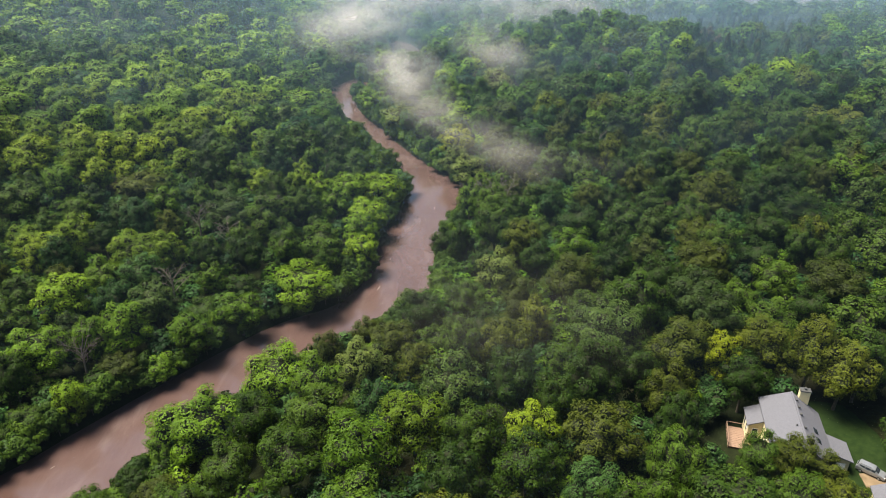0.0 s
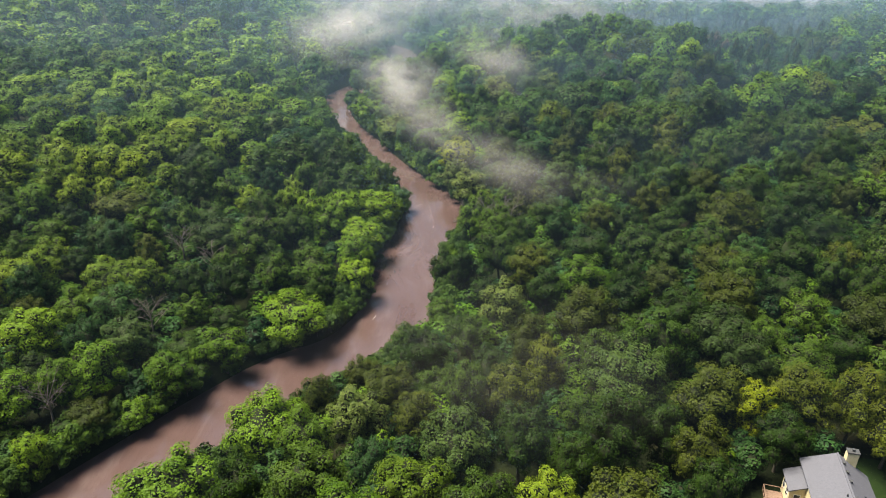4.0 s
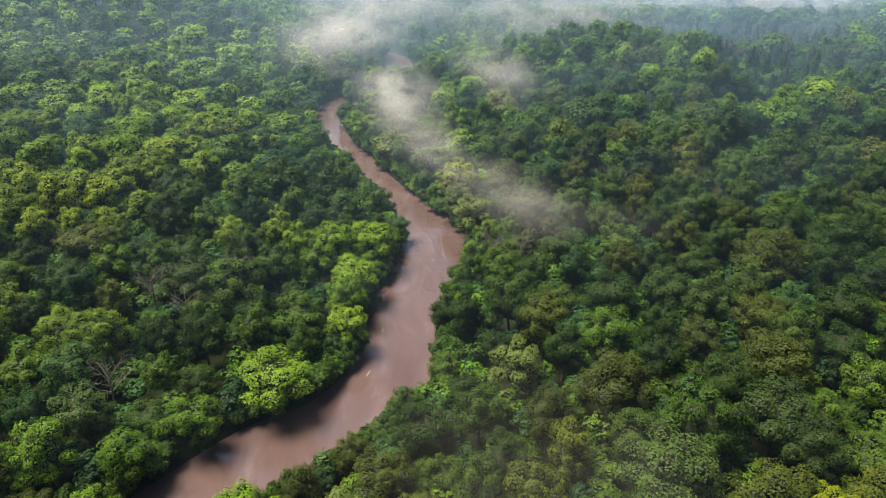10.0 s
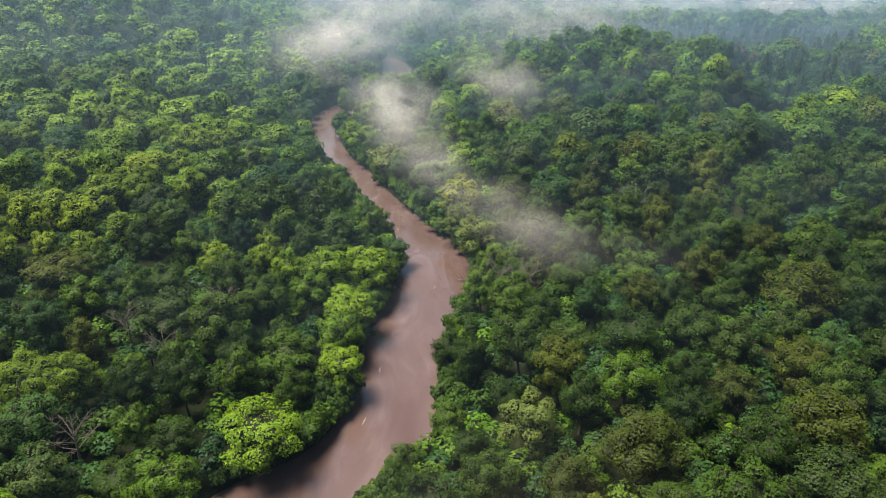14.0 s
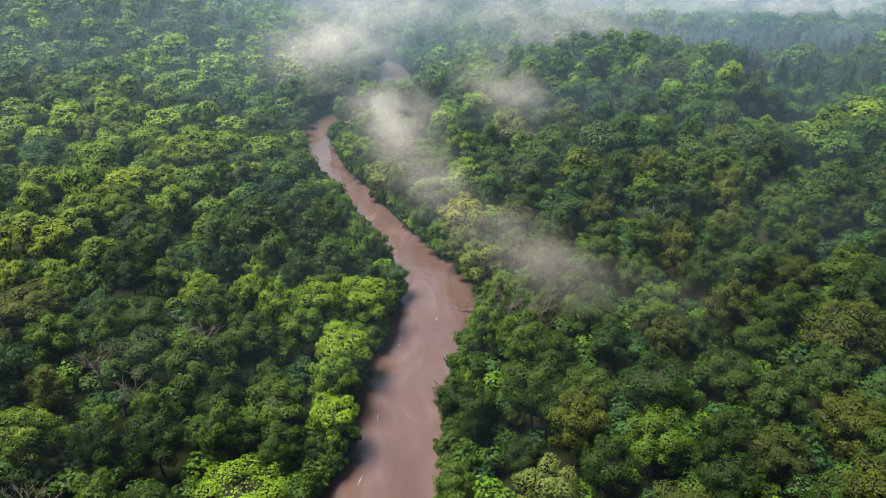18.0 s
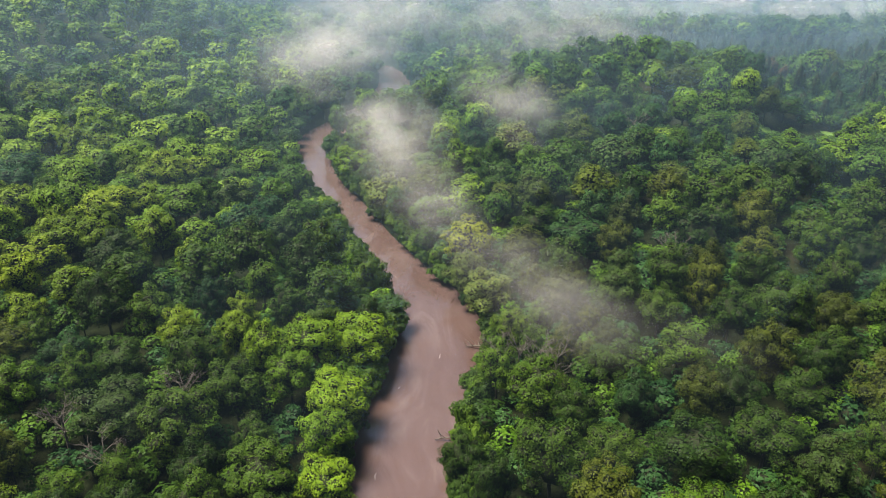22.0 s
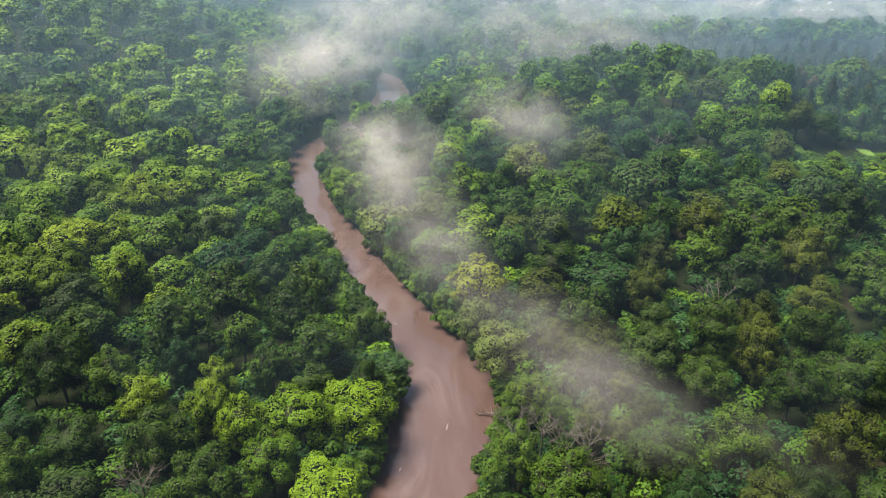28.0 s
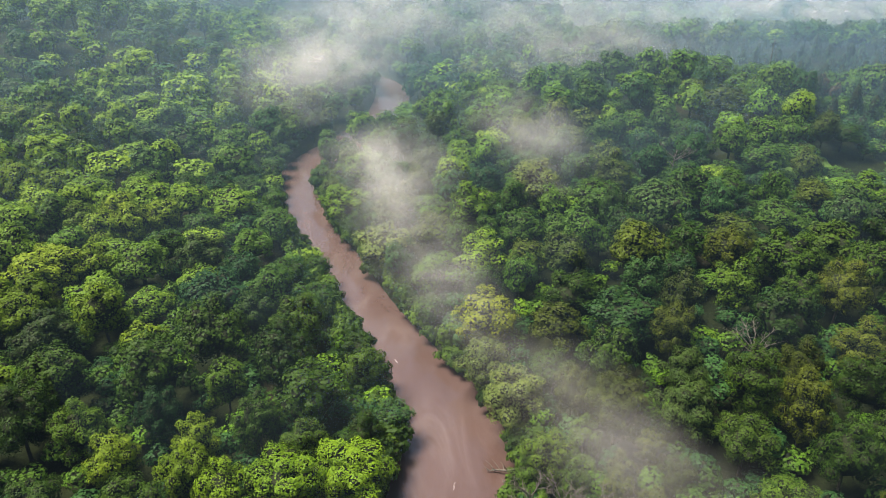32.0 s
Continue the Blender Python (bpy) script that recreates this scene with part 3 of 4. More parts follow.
# farther woods: joined, finer where they lie nearer
def woods(key, rows, sprays, size, name, label):
    shapes = []
    for v in range(8):
        r2 = np.random.default_rng(100 + v)
        if key == "pine":
            shapes.append(conifer(r2, R_REF, H_REF, sprays, size)[::2])
        else:
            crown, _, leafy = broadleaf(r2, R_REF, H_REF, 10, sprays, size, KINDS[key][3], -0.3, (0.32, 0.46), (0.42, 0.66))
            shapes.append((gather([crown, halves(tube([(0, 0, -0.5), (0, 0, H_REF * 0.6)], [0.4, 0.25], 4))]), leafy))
    VV, FF, TT, MM, at = [], [], [], [], 0
    for x, y, z, R, H in rows:
        (V, F), leafy = shapes[rng.integers(8)]
        MM.append(np.arange(len(F)) >= leafy)
        a = rng.uniform(0, 2 * math.pi)
        s, c = math.sin(a) * R / R_REF, math.cos(a) * R / R_REF
        VV.append(np.stack([V[:, 0] * c - V[:, 1] * s + x, V[:, 0] * s + V[:, 1] * c + y, V[:, 2] * H / H_REF + z], 1))
        FF.append(F + at)
        at += len(V)
        TT.append(np.full(len(V), rng.random()))
    ob = new(name, quads("woods", np.concatenate(VV), np.concatenate(FF), [LEAF_HAZED[key], INNER_SHADE], np.concatenate(MM), tint=np.concatenate(TT)))
    tagged(ob, label, "woods", kind="stuff")


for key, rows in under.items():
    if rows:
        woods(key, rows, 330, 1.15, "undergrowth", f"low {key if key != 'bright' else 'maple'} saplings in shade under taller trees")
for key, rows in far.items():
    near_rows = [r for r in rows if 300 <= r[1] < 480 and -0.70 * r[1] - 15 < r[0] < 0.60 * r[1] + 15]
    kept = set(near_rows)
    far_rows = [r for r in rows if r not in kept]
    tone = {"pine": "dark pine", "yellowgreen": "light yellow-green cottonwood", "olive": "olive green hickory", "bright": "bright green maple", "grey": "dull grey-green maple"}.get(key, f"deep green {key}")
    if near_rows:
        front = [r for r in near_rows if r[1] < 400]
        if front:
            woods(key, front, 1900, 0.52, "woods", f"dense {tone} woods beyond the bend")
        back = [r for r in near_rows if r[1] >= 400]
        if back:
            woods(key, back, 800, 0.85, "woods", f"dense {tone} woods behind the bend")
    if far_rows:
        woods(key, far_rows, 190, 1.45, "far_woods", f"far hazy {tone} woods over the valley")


# ---- mist ----
MIST, mn, ml, mb = node_mat("mist")
att = mn.new("ShaderNodeAttribute")
att.attribute_name = "tint"
m1 = noise_tex(mn, ml, 0.034, 6.0, 0.56)
m1.inputs["Distortion"].default_value = 1.1
mr = ramp(mn, [(0.30, (0.0, 0.0, 0.0)), (0.68, (1.0, 1.0, 1.0))])
ml.new(m1.outputs["Fac"], mr.inputs[0])
mm = mn.new("ShaderNodeMath")
mm.operation = "MULTIPLY"
ml.new(att.outputs["Fac"], mm.inputs[0])
ml.new(mr.outputs[0], mm.inputs[1])


def veil(nodes, links, factor, tone):
    d, t, p = nodes.new("ShaderNodeBsdfDiffuse"), nodes.new("ShaderNodeBsdfTranslucent"), nodes.new("ShaderNodeBsdfTransparent")
    d.inputs[0].default_value = t.inputs[0].default_value = (*tone, 1)
    a, b = nodes.new("ShaderNodeMixShader"), nodes.new("ShaderNodeMixShader")
    a.inputs[0].default_value = 0.5
    links.new(d.outputs[0], a.inputs[1])
    links.new(t.outputs[0], a.inputs[2])
    links.new(factor, b.inputs[0])
    links.new(p.outputs[0], b.inputs[1])
    links.new(a.outputs[0], b.inputs[2])
    links.new(b.outputs[0], nodes["Material Output"].inputs[0])


veil(mn, ml, mm.outputs[0], (0.60, 0.565, 0.555))
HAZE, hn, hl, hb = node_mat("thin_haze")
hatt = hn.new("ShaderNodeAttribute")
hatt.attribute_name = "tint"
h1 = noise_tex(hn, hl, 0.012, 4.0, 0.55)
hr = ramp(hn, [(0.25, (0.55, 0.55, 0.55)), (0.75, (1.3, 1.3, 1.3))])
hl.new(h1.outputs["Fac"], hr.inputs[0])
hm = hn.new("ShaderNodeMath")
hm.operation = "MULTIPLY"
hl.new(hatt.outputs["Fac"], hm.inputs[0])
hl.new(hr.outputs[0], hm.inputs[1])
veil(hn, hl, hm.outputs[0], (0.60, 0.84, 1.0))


def mist_bank(x, y, z, along, across, turn, steep, dense_by, layers, label, seed):
    """Drifting mist: billowing sheets behind one another that rise away over the trees and thin to nothing at their rims."""
    n = 26
    s = np.linspace(-1, 1, n)
    A, B = [v.ravel() for v in np.meshgrid(s, s)]
    ca, sa = math.cos(radians(turn)), math.sin(radians(turn))
    root = thing("mist_bank", Matrix.Translation((x, y, z)), label, "mist", "mist banks over the river", "stuff")
    F = [(i * n + j, i * n + j + 1, (i + 1) * n + j + 1, (i + 1) * n + j) for i in range(n - 1) for j in range(n - 1)]
    for k in range(layers):
        q = 1 - 0.18 * k
        X, Y = along * q * A * ca - across * q * B * sa, along * q * A * sa + across * q * B * ca
        wave = np.array([noise.noise((p * 0.05 + seed, r * 0.05, k * 1.7)) for p, r in zip(X, Y)])
        edge = np.clip(1.05 - np.sqrt(A ** 2 + B ** 2) + 0.25 * wave, 0, 1)
        Z = (np.maximum(steep * Y, -7) + 2.0 * wave if steep < 0.5 else steep * Y + 0.6 * wave) + 2.5 * k
        o = new("mist_layer", quads("mist_layer", np.stack([X, Y + 7.0 * k, Z], 1), F, [MIST], tint=dense_by * edge ** 1.25, smooth=True))
        o.parent = root
    return root


WISP = "pale grey mist drifting low over the river woods"
for i, (x, y, z, a, c, turn, up, dn, ln) in enumerate([
    (31, 227, 30, 26, 13, -48, 0.25, 0.135, 2), (15, 264, 28, 24, 11, -52, 0.3, 0.13, 2), (7, 296, 28, 32, 17, -60, 0.35, 0.28, 2), (0, 344, 29, 34, 22, -65, 0.4, 0.33, 2),
    (46, 360, 36, 28, 20, -60, 0.5, 0.27, 2), (46, 205, 36, 24, 11, -35, 0.2, 0.05, 1), (16, 118, 36, 36, 24, -15, 0.2, 0.03, 1), (100, 500, 40, 85, 32, 0, 0.5, 0.32, 1),
    (-36, 482, 32, 46, 30, 15, 0.6, 0.40, 2), (-30, 548, 34, 60, 36, 10, 0.55, 0.5, 1), (-5, 640, 40, 80, 40, 5, 0.6, 0.55, 1),
    (110, 630, 44, 130, 44, 0, 0.7, 0.6, 1), (310, 625, 34, 190, 50, -4, 0.4, 0.50, 2), (330, 770, 40, 260, 80, -4, 0.4, 0.8, 1),
]):
    mist_bank(x, y, z, a, c, turn, up, dn, ln, WISP, i + 3)

# thin haze low over the whole valley, in upright waving veils, one behind the other: the farther the wood, the more of them lie before it
haze = thing("haze", Matrix.Identity(4), "thin bluish morning haze over the far woods", "haze", "", "stuff")
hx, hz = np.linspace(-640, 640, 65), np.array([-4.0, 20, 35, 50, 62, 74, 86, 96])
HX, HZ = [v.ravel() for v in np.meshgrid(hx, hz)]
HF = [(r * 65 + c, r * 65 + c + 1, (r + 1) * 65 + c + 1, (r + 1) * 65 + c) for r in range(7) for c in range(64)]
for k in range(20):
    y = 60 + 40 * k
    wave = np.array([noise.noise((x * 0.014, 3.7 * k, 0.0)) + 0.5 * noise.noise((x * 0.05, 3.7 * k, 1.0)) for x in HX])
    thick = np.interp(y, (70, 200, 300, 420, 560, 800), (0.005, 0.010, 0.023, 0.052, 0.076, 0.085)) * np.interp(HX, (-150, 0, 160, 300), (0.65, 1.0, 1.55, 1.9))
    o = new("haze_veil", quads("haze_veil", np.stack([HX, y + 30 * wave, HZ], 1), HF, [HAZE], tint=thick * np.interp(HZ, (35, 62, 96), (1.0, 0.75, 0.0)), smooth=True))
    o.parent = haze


# ---- the house in its yard ----
ROOF = plain_mat("grey_shingles", (0.072, 0.072, 0.084), (0.105, 0.104, 0.118), 5.0, 0.9, relief=0.03)
SIDING = plain_mat("cream_siding", (0.50, 0.43, 0.24), (0.60, 0.52, 0.32), 0.8, 0.6)
TRIM = plain_mat("white_trim", (0.70, 0.69, 0.66), (0.82, 0.81, 0.78), 2.0, 0.5)
DARK = plain_mat("dark_metal", (0.03, 0.03, 0.03), (0.06, 0.06, 0.06), 5.0, 0.5)
DECK = plain_mat("brown_boards", (0.12, 0.070, 0.045), (0.20, 0.125, 0.085), 3.0, 0.8)
# Far darker than mown grass: the trees' shade is put into the colour.
SHADED_GRASS = plain_mat("shaded_mown_grass", (0.007, 0.015, 0.003), (0.013, 0.024, 0.005), 0.9, 0.95, relief=0.05)
DIRT = plain_mat("dirt_track", (0.10, 0.07, 0.042), (0.16, 0.115, 0.07), 0.7, 0.95, relief=0.05)
PAINT = plain_mat("silver_paint", (0.30, 0.31, 0.33), (0.36, 0.37, 0.39), 1.0, 0.28, 0.7)
RUBBER = plain_mat("rubber", (0.02, 0.02, 0.02), (0.035, 0.035, 0.035), 6.0, 0.85)
GLASS, gn, gl, gb = node_mat("window_glass")
gb.inputs["Base Color"].default_value, gb.inputs["Roughness"].default_value = (0.02, 0.025, 0.03, 1), 0.05


def box(x0, y0, z0, x1, y1, z1, bevel=0.0):
    b = bmesh.new()
    bmesh.ops.create_cube(b, size=1)
    bmesh.ops.transform(b, matrix=Matrix.Translation(((x0 + x1) / 2, (y0 + y1) / 2, (z0 + z1) / 2)) @ Matrix.Diagonal((abs(x1 - x0), abs(y1 - y0), abs(z1 - z0), 1)), verts=b.verts)
    if bevel:
        bmesh.ops.bevel(b, geom=b.edges[:], offset=bevel, segments=2, affect="EDGES")
    return b


def prism(profile, y0, y1):
    """A solid from a profile in x and z, drawn out along y."""
    b = bmesh.new()
    a = [b.verts.new((x, y0, z)) for x, z in profile]
    c = [b.verts.new((x, y1, z)) for x, z in profile]
    n = len(a)
    b.faces.new(a)
    b.faces.new(c[::-1])
    for i in range(n):
        b.faces.new((a[i], c[i], c[(i + 1) % n], a[(i + 1) % n]))
    bmesh.ops.recalc_face_normals(b, faces=b.faces)
    return b


def slope(root, name, x0, z0, x1, z1, y0, y1, material, label=""):
    """One pitch of a roof, 0.2 m thick."""
    return part(name, prism([(x0, z0), (x1, z1), (x1, z1 - 0.2), (x0, z0 - 0.2)], y0, y1), material, root, label)


def window(root, x, y, z, w, h, axis):
    if axis == "x":      # in a wall that faces -x
        f = part("window", box(x - 0.08, y - w / 2 - 0.1, z - h / 2 - 0.1, x + 0.02, y + w / 2 + 0.1, z + h / 2 + 0.1), TRIM, root)
        part("pane", box(x - 0.10, y - w / 2, z - h / 2, x - 0.05, y + w / 2, z + h / 2), GLASS, f)
        part("bar", box(x - 0.12, y - w / 2, z - 0.03, x - 0.09, y + w / 2, z + 0.03), TRIM, f)
    else:                # in a wall that faces -y or +y
        s = -1 if axis == "-y" else 1
        f = part("window", box(x - w / 2 - 0.1, y - 0.02, z - h / 2 - 0.1, x + w / 2 + 0.1, y + s * 0.08, z + h / 2 + 0.1), TRIM, root)
        part("pane", box(x - w / 2, y + s * 0.05, z - h / 2, x + w / 2, y + s * 0.10, z + h / 2), GLASS, f)
        part("bar", box(x - w / 2, y + s * 0.09, z - 0.03, x + w / 2, y + s * 0.12, z + 0.03), TRIM, f)


# local x across the ridge, local y along it to the far gable
house = thing("house", pose(71.8, 100.8, 15.6, 0, 0, -17), "two-storey cream house with a grey shingle roof in a forest yard", "house")
part("wall", prism([(-5.0, 0), (5.0, 0), (5.0, 5.2), (0, 8.8), (-5.0, 6.7)], -15, 0), SIDING, house)
slope(house, "roof", 0, 9.1, -5.5, 6.75, -15.4, 0.5, ROOF)
slope(house, "roof", 0, 9.1, 5.6, 5.0, -15.4, 0.5, ROOF)
part("ridge_cap", box(-0.16, -15.4, 9.02, 0.16, 0.5, 9.16), ROOF, house)
# wing at the far corner
part("wing_wall", prism([(-7.4, 0), (-5.0, 0), (-5.0, 5.0), (-7.4, 4.2)], -5.0, -0.6), SIDING, house)
slope(house, "wing_roof", -4.9, 5.7, -7.8, 4.3, -5.4, -0.2, ROOF)
for y in (-1.8, -3.8):
    window(house, -7.4, y, 2.7, 0.9, 1.5, "x")
for y in (-8.6, -11.6):
    window(house, -5.0, y, 3.6, 1.0, 1.4, "x")
    window(house, -5.0, y, 1.3, 1.0, 1.4, "x")
window(house, -6.2, -5.0, 2.6, 0.9, 1.5, "-y")
window(house, 0, -15, 5.6, 1.2, 1.5, "-y")
for x in (-2.8, 2.8):
    window(house, x, -15, 2.4, 1.1, 1.5, "-y")
# lower part over the garage
part("garage_wall", prism([(5.0, 0), (9.2, 0), (9.2, 3.0), (5.0, 4.2)], -9.6, -5.0), SIDING, house)
slope(house, "garage_roof", 4.9, 4.7, 9.7, 3.1, -10.0, -4.6, ROOF)
part("garage_door", box(5.6, -9.7, 0.1, 8.6, -9.55, 2.3), TRIM, house)
chimney = part("chimney", box(1.4, 0.02, 0, 3.2, 1.2, 9.7, 0.04), SIDING, house, "cream boxed chimney")
part("chimney_cap", box(1.32, -0.06, 9.68, 3.28, 1.28, 9.9, 0.03), DARK, chimney)
part("flue", box(2.1, 0.4, 9.88, 2.5, 0.8, 10.3), DARK, chimney)
for y in (-1.6, -3.7, -5.8, -9.4, -11.6):
    part("roof_vent", box(0.35, y - 0.25, 8.75, 0.8, y + 0.25, 9.05, 0.05), DARK, house)
part("vent_pipe", box(-0.9, -9.3, 8.2, -0.7, -9.1, 9.2), DARK, house)
part("vent_pipe", box(-2.0, -12.1, 7.4, -1.8, -11.9, 8.2), TRIM, house)
for y in (-7.6, -10.2):
    b = box(-0.45, -0.65, -0.06, 0.45, 0.65, 0.08, 0.03)
    bmesh.ops.transform(b, matrix=Matrix.Translation((3.0, y, 7.0)) @ Matrix.Rotation(math.atan2(4.1, 5.6), 4, "Y"), verts=b.verts)
    part("skylight", b, GLASS, house)

lawn = tagged(new("lawn", bpy.data.meshes.new("lawn")), "mown lawn round the house, tree shade put into its green", "lawn", kind="structure")
lb = bmesh.new()
bmesh.ops.create_circle(lb, cap_ends=True, segments=40, radius=1)
for v in lb.verts:
    v.co = Vector((80 + v.co.x * 16, 95 + v.co.y * 14, 15.72 + 0.05 * noise.noise(v.co * 3)))
lb.to_mesh(lawn.data)
lb.free()
lawn.data.materials.append(SHADED_GRASS)
drive = tagged(new("driveway", bpy.data.meshes.new("driveway")), "sandy dirt driveway beside the parked car", "driveway", kind="structure")
db = bmesh.new()
left_side, right_side = [], []
for k in range(9):
    f = k / 8
    x, y = 80 + 16 * f, 87 - 4 * f + 1.5 * math.sin(f * 3)
    left_side.append(db.verts.new((x, y + 1.7, 15.80)))
    right_side.append(db.verts.new((x - 0.6, y - 1.7, 15.80)))
for k in range(8):
    db.faces.new((left_side[k], right_side[k], right_side[k + 1], left_side[k + 1]))
db.to_mesh(drive.data)
db.free()
drive.data.materials.append(DIRT)

deck = thing("deck", pose(63.0, 98.5, 15.7, 0, 0, -20), "brown wooden deck with a railing beside the house", "deck")
for k in range(12):
    part("plank", box(-3.0, -3.0 + 0.5 * k, 0.25, 2.6, -2.54 + 0.5 * k, 0.32), DECK, deck)
part("base", box(-2.9, -2.9, -0.2, 2.5, 2.9, 0.24), DECK, deck)
for k in range(7):
    part("post", box(-3.0, -3.0 + k, 0.3, -2.88, -2.88 + k, 1.25), DECK, deck)
part("rail", box(-3.02, -3.0, 1.25, -2.86, 3.1, 1.33), DECK, deck)
part("rail", box(-3.0, 2.98, 1.25, 2.6, 3.12, 1.33), DECK, deck)

# neighbouring outbuilding, whose roof shows at the drive's end
shed = thing("shed", pose(80.3, 78.8, 15.6, 0, 0, -20), "grey-roofed outbuilding beside the driveway", "shed")
part("wall", prism([(-3, 0), (3, 0), (3, 2.6), (0, 4.2), (-3, 2.6)], -3.5, 3.5), SIDING, shed)
slope(shed, "roof", 0, 4.45, -3.5, 2.5, -3.9, 3.9, ROOF)
slope(shed, "roof", 0, 4.45, 3.5, 2.5, -3.9, 3.9, ROOF)


def parked_car(m):
    """An estate car, nose to +x."""
    car = thing("car", m, "silver estate car parked on the grass by the driveway", "car")
    b = bmesh.new()
    side = [(-2.35, 0.35), (-2.4, 0.85), (-2.25, 1.05), (-2.05, 1.62), (-1.6, 1.72), (0.2, 1.70), (0.55, 1.62), (1.25, 1.08), (2.2, 0.92), (2.4, 0.70), (2.4, 0.35)]
    vs = []
    for w in (-0.92, 0.92):
        vs.append([b.verts.new((x, w * (0.80 if z > 1.3 else 1.0), z)) for x, z in side])
    b.faces.new(vs[0])
    b.faces.new(vs[1][::-1])
    for i in range(len(side)):
        j = (i + 1) % len(side)
        b.faces.new((vs[0][i], vs[1][i], vs[1][j], vs[0][j]))
    bmesh.ops.recalc_face_normals(b, faces=b.faces)
    bmesh.ops.bevel(b, geom=b.edges[:], offset=0.05, segments=2, affect="EDGES")
    part("body", b, PAINT, car)
    for w in (-1, 1):
        for x0, x1 in ((-1.85, -0.95), (-0.85, 0.0), (0.08, 0.75)):
            q = box(x0, -0.015, -0.21, x1, 0.015, 0.21, 0.01)
            bmesh.ops.transform(q, matrix=Matrix.Translation((0, w * 0.838, 1.33)) @ Matrix.Rotation(w * 0.31, 4, "X"), verts=q.verts)
            part("side_window", q, GLASS, car)
        for x in (-1.5, 1.5):
            q = bmesh.new()
            bmesh.ops.create_cone(q, cap_ends=True, segments=18, radius1=0.34, radius2=0.34, depth=0.22)
            bmesh.ops.transform(q, matrix=Matrix.Translation((x, w * 0.86, 0.34)) @ Matrix.Rotation(math.pi / 2, 4, "X"), verts=q.verts)
            t = part("wheel", q, RUBBER, car)
            q = bmesh.new()
            bmesh.ops.create_cone(q, cap_ends=True, segments=14, radius1=0.2, radius2=0.2, depth=0.24)
            bmesh.ops.transform(q, matrix=Matrix.Translation((x, w * 0.87, 0.34)) @ Matrix.Rotation(math.pi / 2, 4, "X"), verts=q.verts)
            part("rim", q, PAINT, t)
        part("headlight", box(2.28, w * 0.62 - 0.18, 0.66, 2.42, w * 0.62 + 0.18, 0.80, 0.02), TRIM, car)
        part("roof_rail", box(-1.8, w * 0.66 - 0.02, 1.72, 0.1, w * 0.66 + 0.02, 1.78), DARK, car)
    q = box(-0.02, -0.68, -0.40, 0.02, 0.68, 0.40, 0.01)
    bmesh.ops.transform(q, matrix=Matrix.Translation((0.93, 0, 1.375)) @ Matrix.Rotation(-0.92, 4, "Y"), verts=q.verts)
    part("windscreen", q, GLASS, car)
    q = box(-0.02, -0.66, -0.24, 0.02, 0.66, 0.24, 0.01)
    bmesh.ops.transform(q, matrix=Matrix.Translation((-2.17, 0, 1.34)) @ Matrix.Rotation(0.34, 4, "Y"), verts=q.verts)
    part("rear_window", q, GLASS, car)
    return car


parked_car(pose(82.1, 88.7, 15.76, 0, 0, -46))


# ---- foam on the eddies ----
FOAM = plain_mat("foam", (0.12, 0.092, 0.084), (0.18, 0.145, 0.135), 2.0, 0.6)
rf = np.random.default_rng(31)
VV, FF = [], []
for k in range(46):
    i = rf.integers(len(COURSE))
    c0 = COURSE[i]
    if not 90 < c0[1] < 330:
        continue
    h = HEAD[i] / np.linalg.norm(HEAD[i])
    off = rf.uniform(-0.55, 0.55) * c0[2]
    x, y, n = c0[0] + h[1] * off, c0[1] - h[0] * off, 9
    bend, span = rf.uniform(-1.2, 1.2), rf.uniform(1.2, 3.6)
    at = sum(len(v) for v in VV)
    rows = []
    for j in range(n):
        f = j / (n - 1)
        a = math.atan2(h[1], h[0]) + bend * (f - 0.5) + 0.3 * math.sin(f * 9 + k)
        x, y = x + math.cos(a) * span / n, y + math.sin(a) * span / n
        w = 0.10 * math.sin(math.pi * (0.06 + 0.88 * f)) * rf.uniform(0.5, 1.3)
        rows += [(x - math.sin(a) * w, y + math.cos(a) * w, 0.02), (x + math.sin(a) * w, y - math.cos(a) * w, 0.02)]
    VV.append(np.array(rows))
    FF.append(np.array([(2 * j, 2 * j + 1, 2 * j + 3, 2 * j + 2) for j in range(n - 1)]) + at)
tagged(new("foam", quads("foam", np.concatenate(VV), np.concatenate(FF), [FOAM])), "thin pale foam streaks curling on brown water", "foam", kind="stuff")

# ---- far houses between the trees ----
def cottage(m, label):
    h = thing("cottage", m, label, "house", "houses in the woods")
    part("wall", prism([(-4, 0), (4, 0), (4, 4.6), (0, 7.2), (-4, 4.6)], -6, 6), SIDING, h)
    slope(h, "roof", 0, 7.5, -4.6, 4.4, -6.4, 6.4, BROWN_ROOF)
    slope(h, "roof", 0, 7.5, 4.6, 4.4, -6.4, 6.4, BROWN_ROOF)
    part("chimney", box(-2.4, 2.0, 4.0, -1.4, 3.0, 8.8, 0.03), BROWN_ROOF, h)
    for y in (-3.5, 0, 3.5):
        window(h, -4, y, 2.6, 1.0, 1.4, "x")
    return h


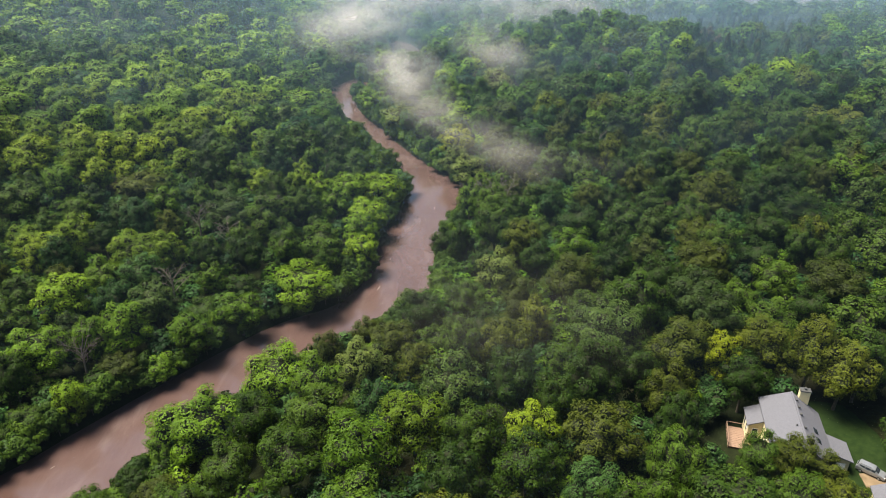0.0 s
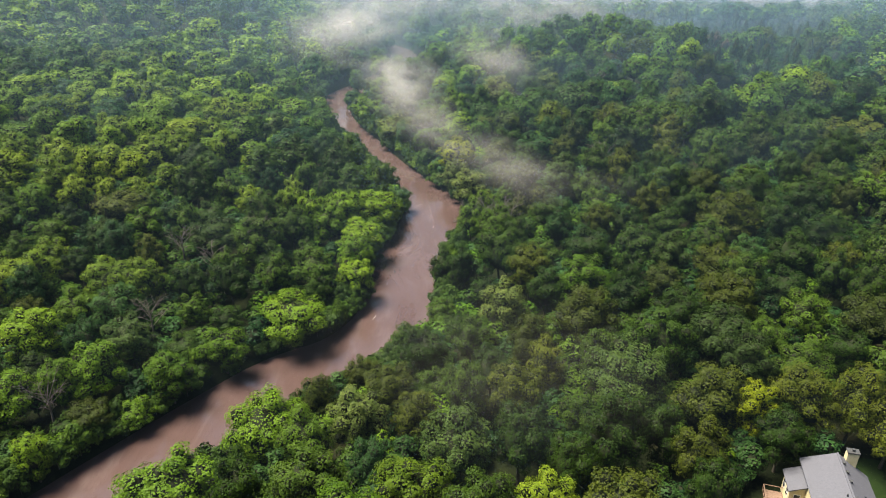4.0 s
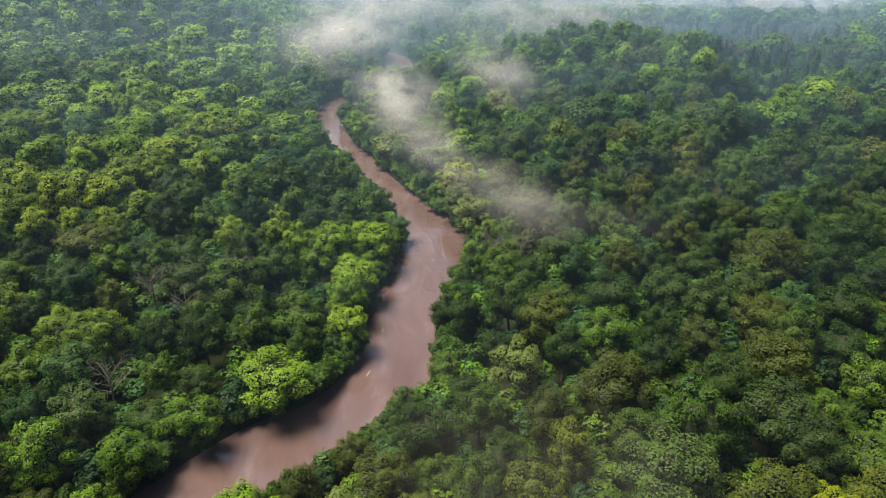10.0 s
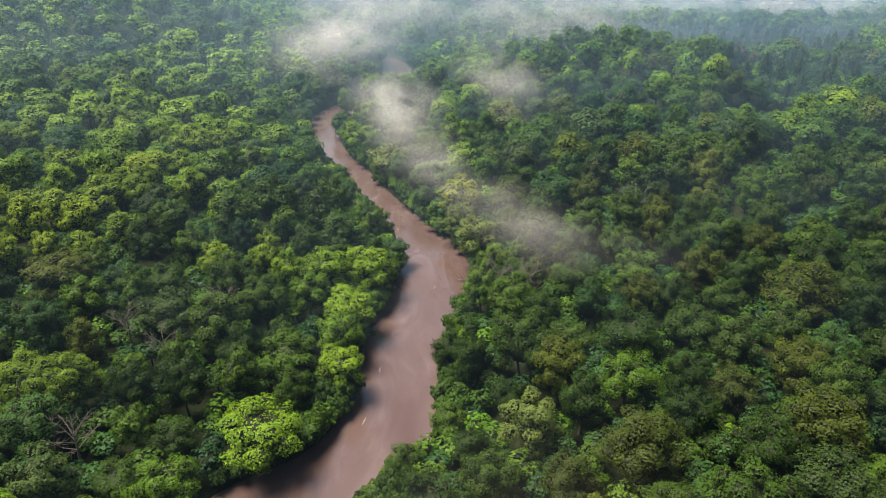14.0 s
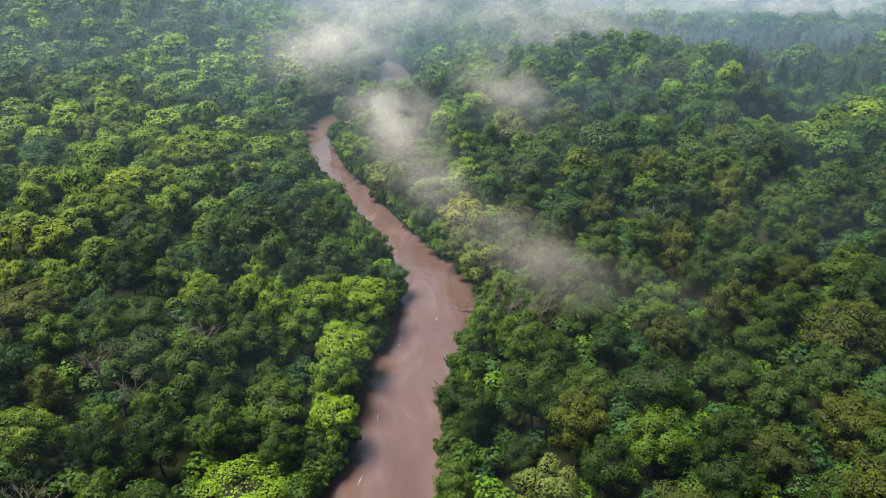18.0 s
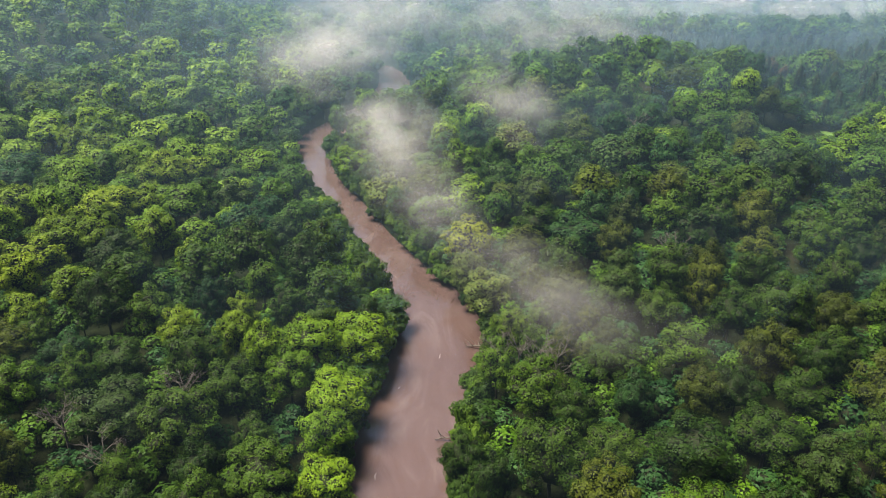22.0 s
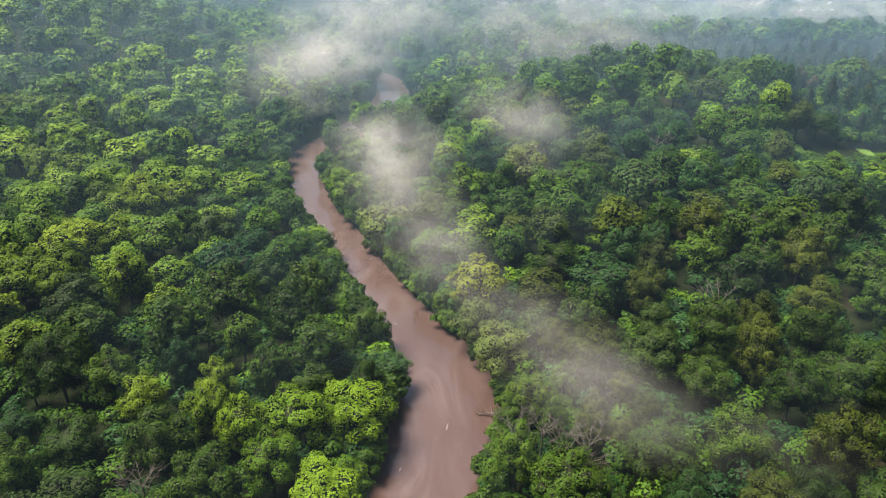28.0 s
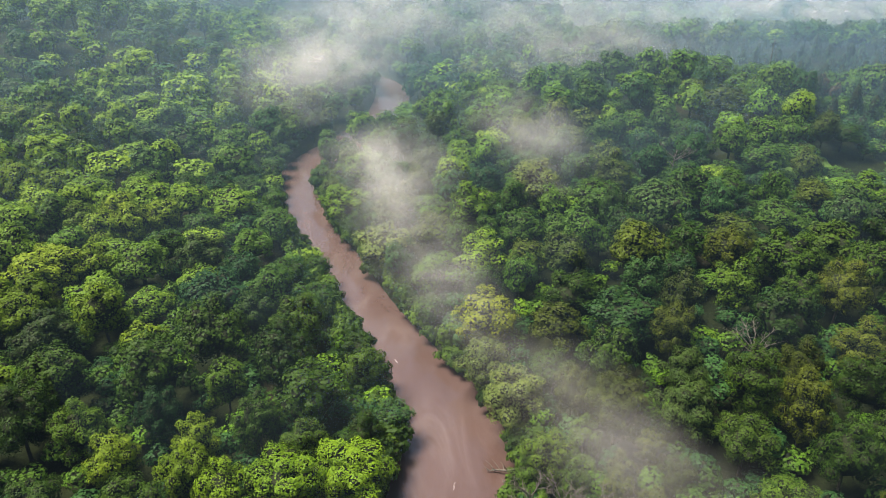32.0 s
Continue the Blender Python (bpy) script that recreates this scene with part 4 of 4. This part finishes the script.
BROWN_ROOF = plain_mat("brown_shingles", (0.07, 0.05, 0.045), (0.11, 0.08, 0.07), 2.0, 0.9, relief=0.03)
for x, y, R, H in ((97, 291, 5.5, 15.0), (106, 288, 5.0, 13.0), (112, 294, 5.2, 14.0)):      # trees before it
    plant("ash" if x < 105 else "oak", 1, x, y, land(x, y)[0], R, H, rng)
cottage(pose(104, 300, land(104, 300)[0], 0, 0, 65), "brown-roofed house half hidden by forest trees")

barn = thing("barn", pose(-258, 680, land(-258, 680)[0] + 6, 0, 0, 20), "white far building standing above the woods", "barn")
part("wall", prism([(-7, -8), (7, -8), (7, 13), (0, 17), (-7, 13)], -10, 10), TRIM, barn)
slope(barn, "roof", 0, 17.4, -7.6, 13.0, -10.5, 10.5, TRIM)
slope(barn, "roof", 0, 17.4, 7.6, 13.0, -10.5, 10.5, TRIM)

px, py = 181, 465
pole = thing("utility_pole", pose(px, py, land(px, py)[0]), "tall slender grey pole rising over pines", "pole")
v, f = tube([(0, 0, -0.5), (0, 0, 12), (0, 0, 27)], [0.32, 0.26, 0.16], 8)
shaft = new("shaft", quads("shaft", v, f, [DEAD_BARK], smooth=True))
shaft.parent = pole
part("crossarm", box(-1.3, -0.08, 25.2, 1.3, 0.08, 25.45), DARK, pole)

meadow = tagged(new("meadow", bpy.data.meshes.new("meadow")), "pale green grass clearing beside the pines", "meadow", kind="structure")
mb2 = bmesh.new()
grid = {}
for i in range(19):
    for j in range(9):
        u, w = i / 9 - 1, j / 4 - 1
        s = math.sqrt(max(0.0, 1 - 0.5 * w * w))
        x, y = 174 + 34 * u * s, 373 + 15 * w * math.sqrt(max(0.0, 1 - 0.5 * u * u))
        grid[i, j] = mb2.verts.new((x, y, land(x, y)[0] + 0.12))
for i in range(18):
    for j in range(8):
        mb2.faces.new((grid[i, j], grid[i + 1, j], grid[i + 1, j + 1], grid[i, j + 1]))
mb2.to_mesh(meadow.data)
mb2.free()
meadow.data.materials.append(plain_mat("pasture_grass", (0.06, 0.11, 0.022), (0.095, 0.15, 0.03), 0.3, 0.95))
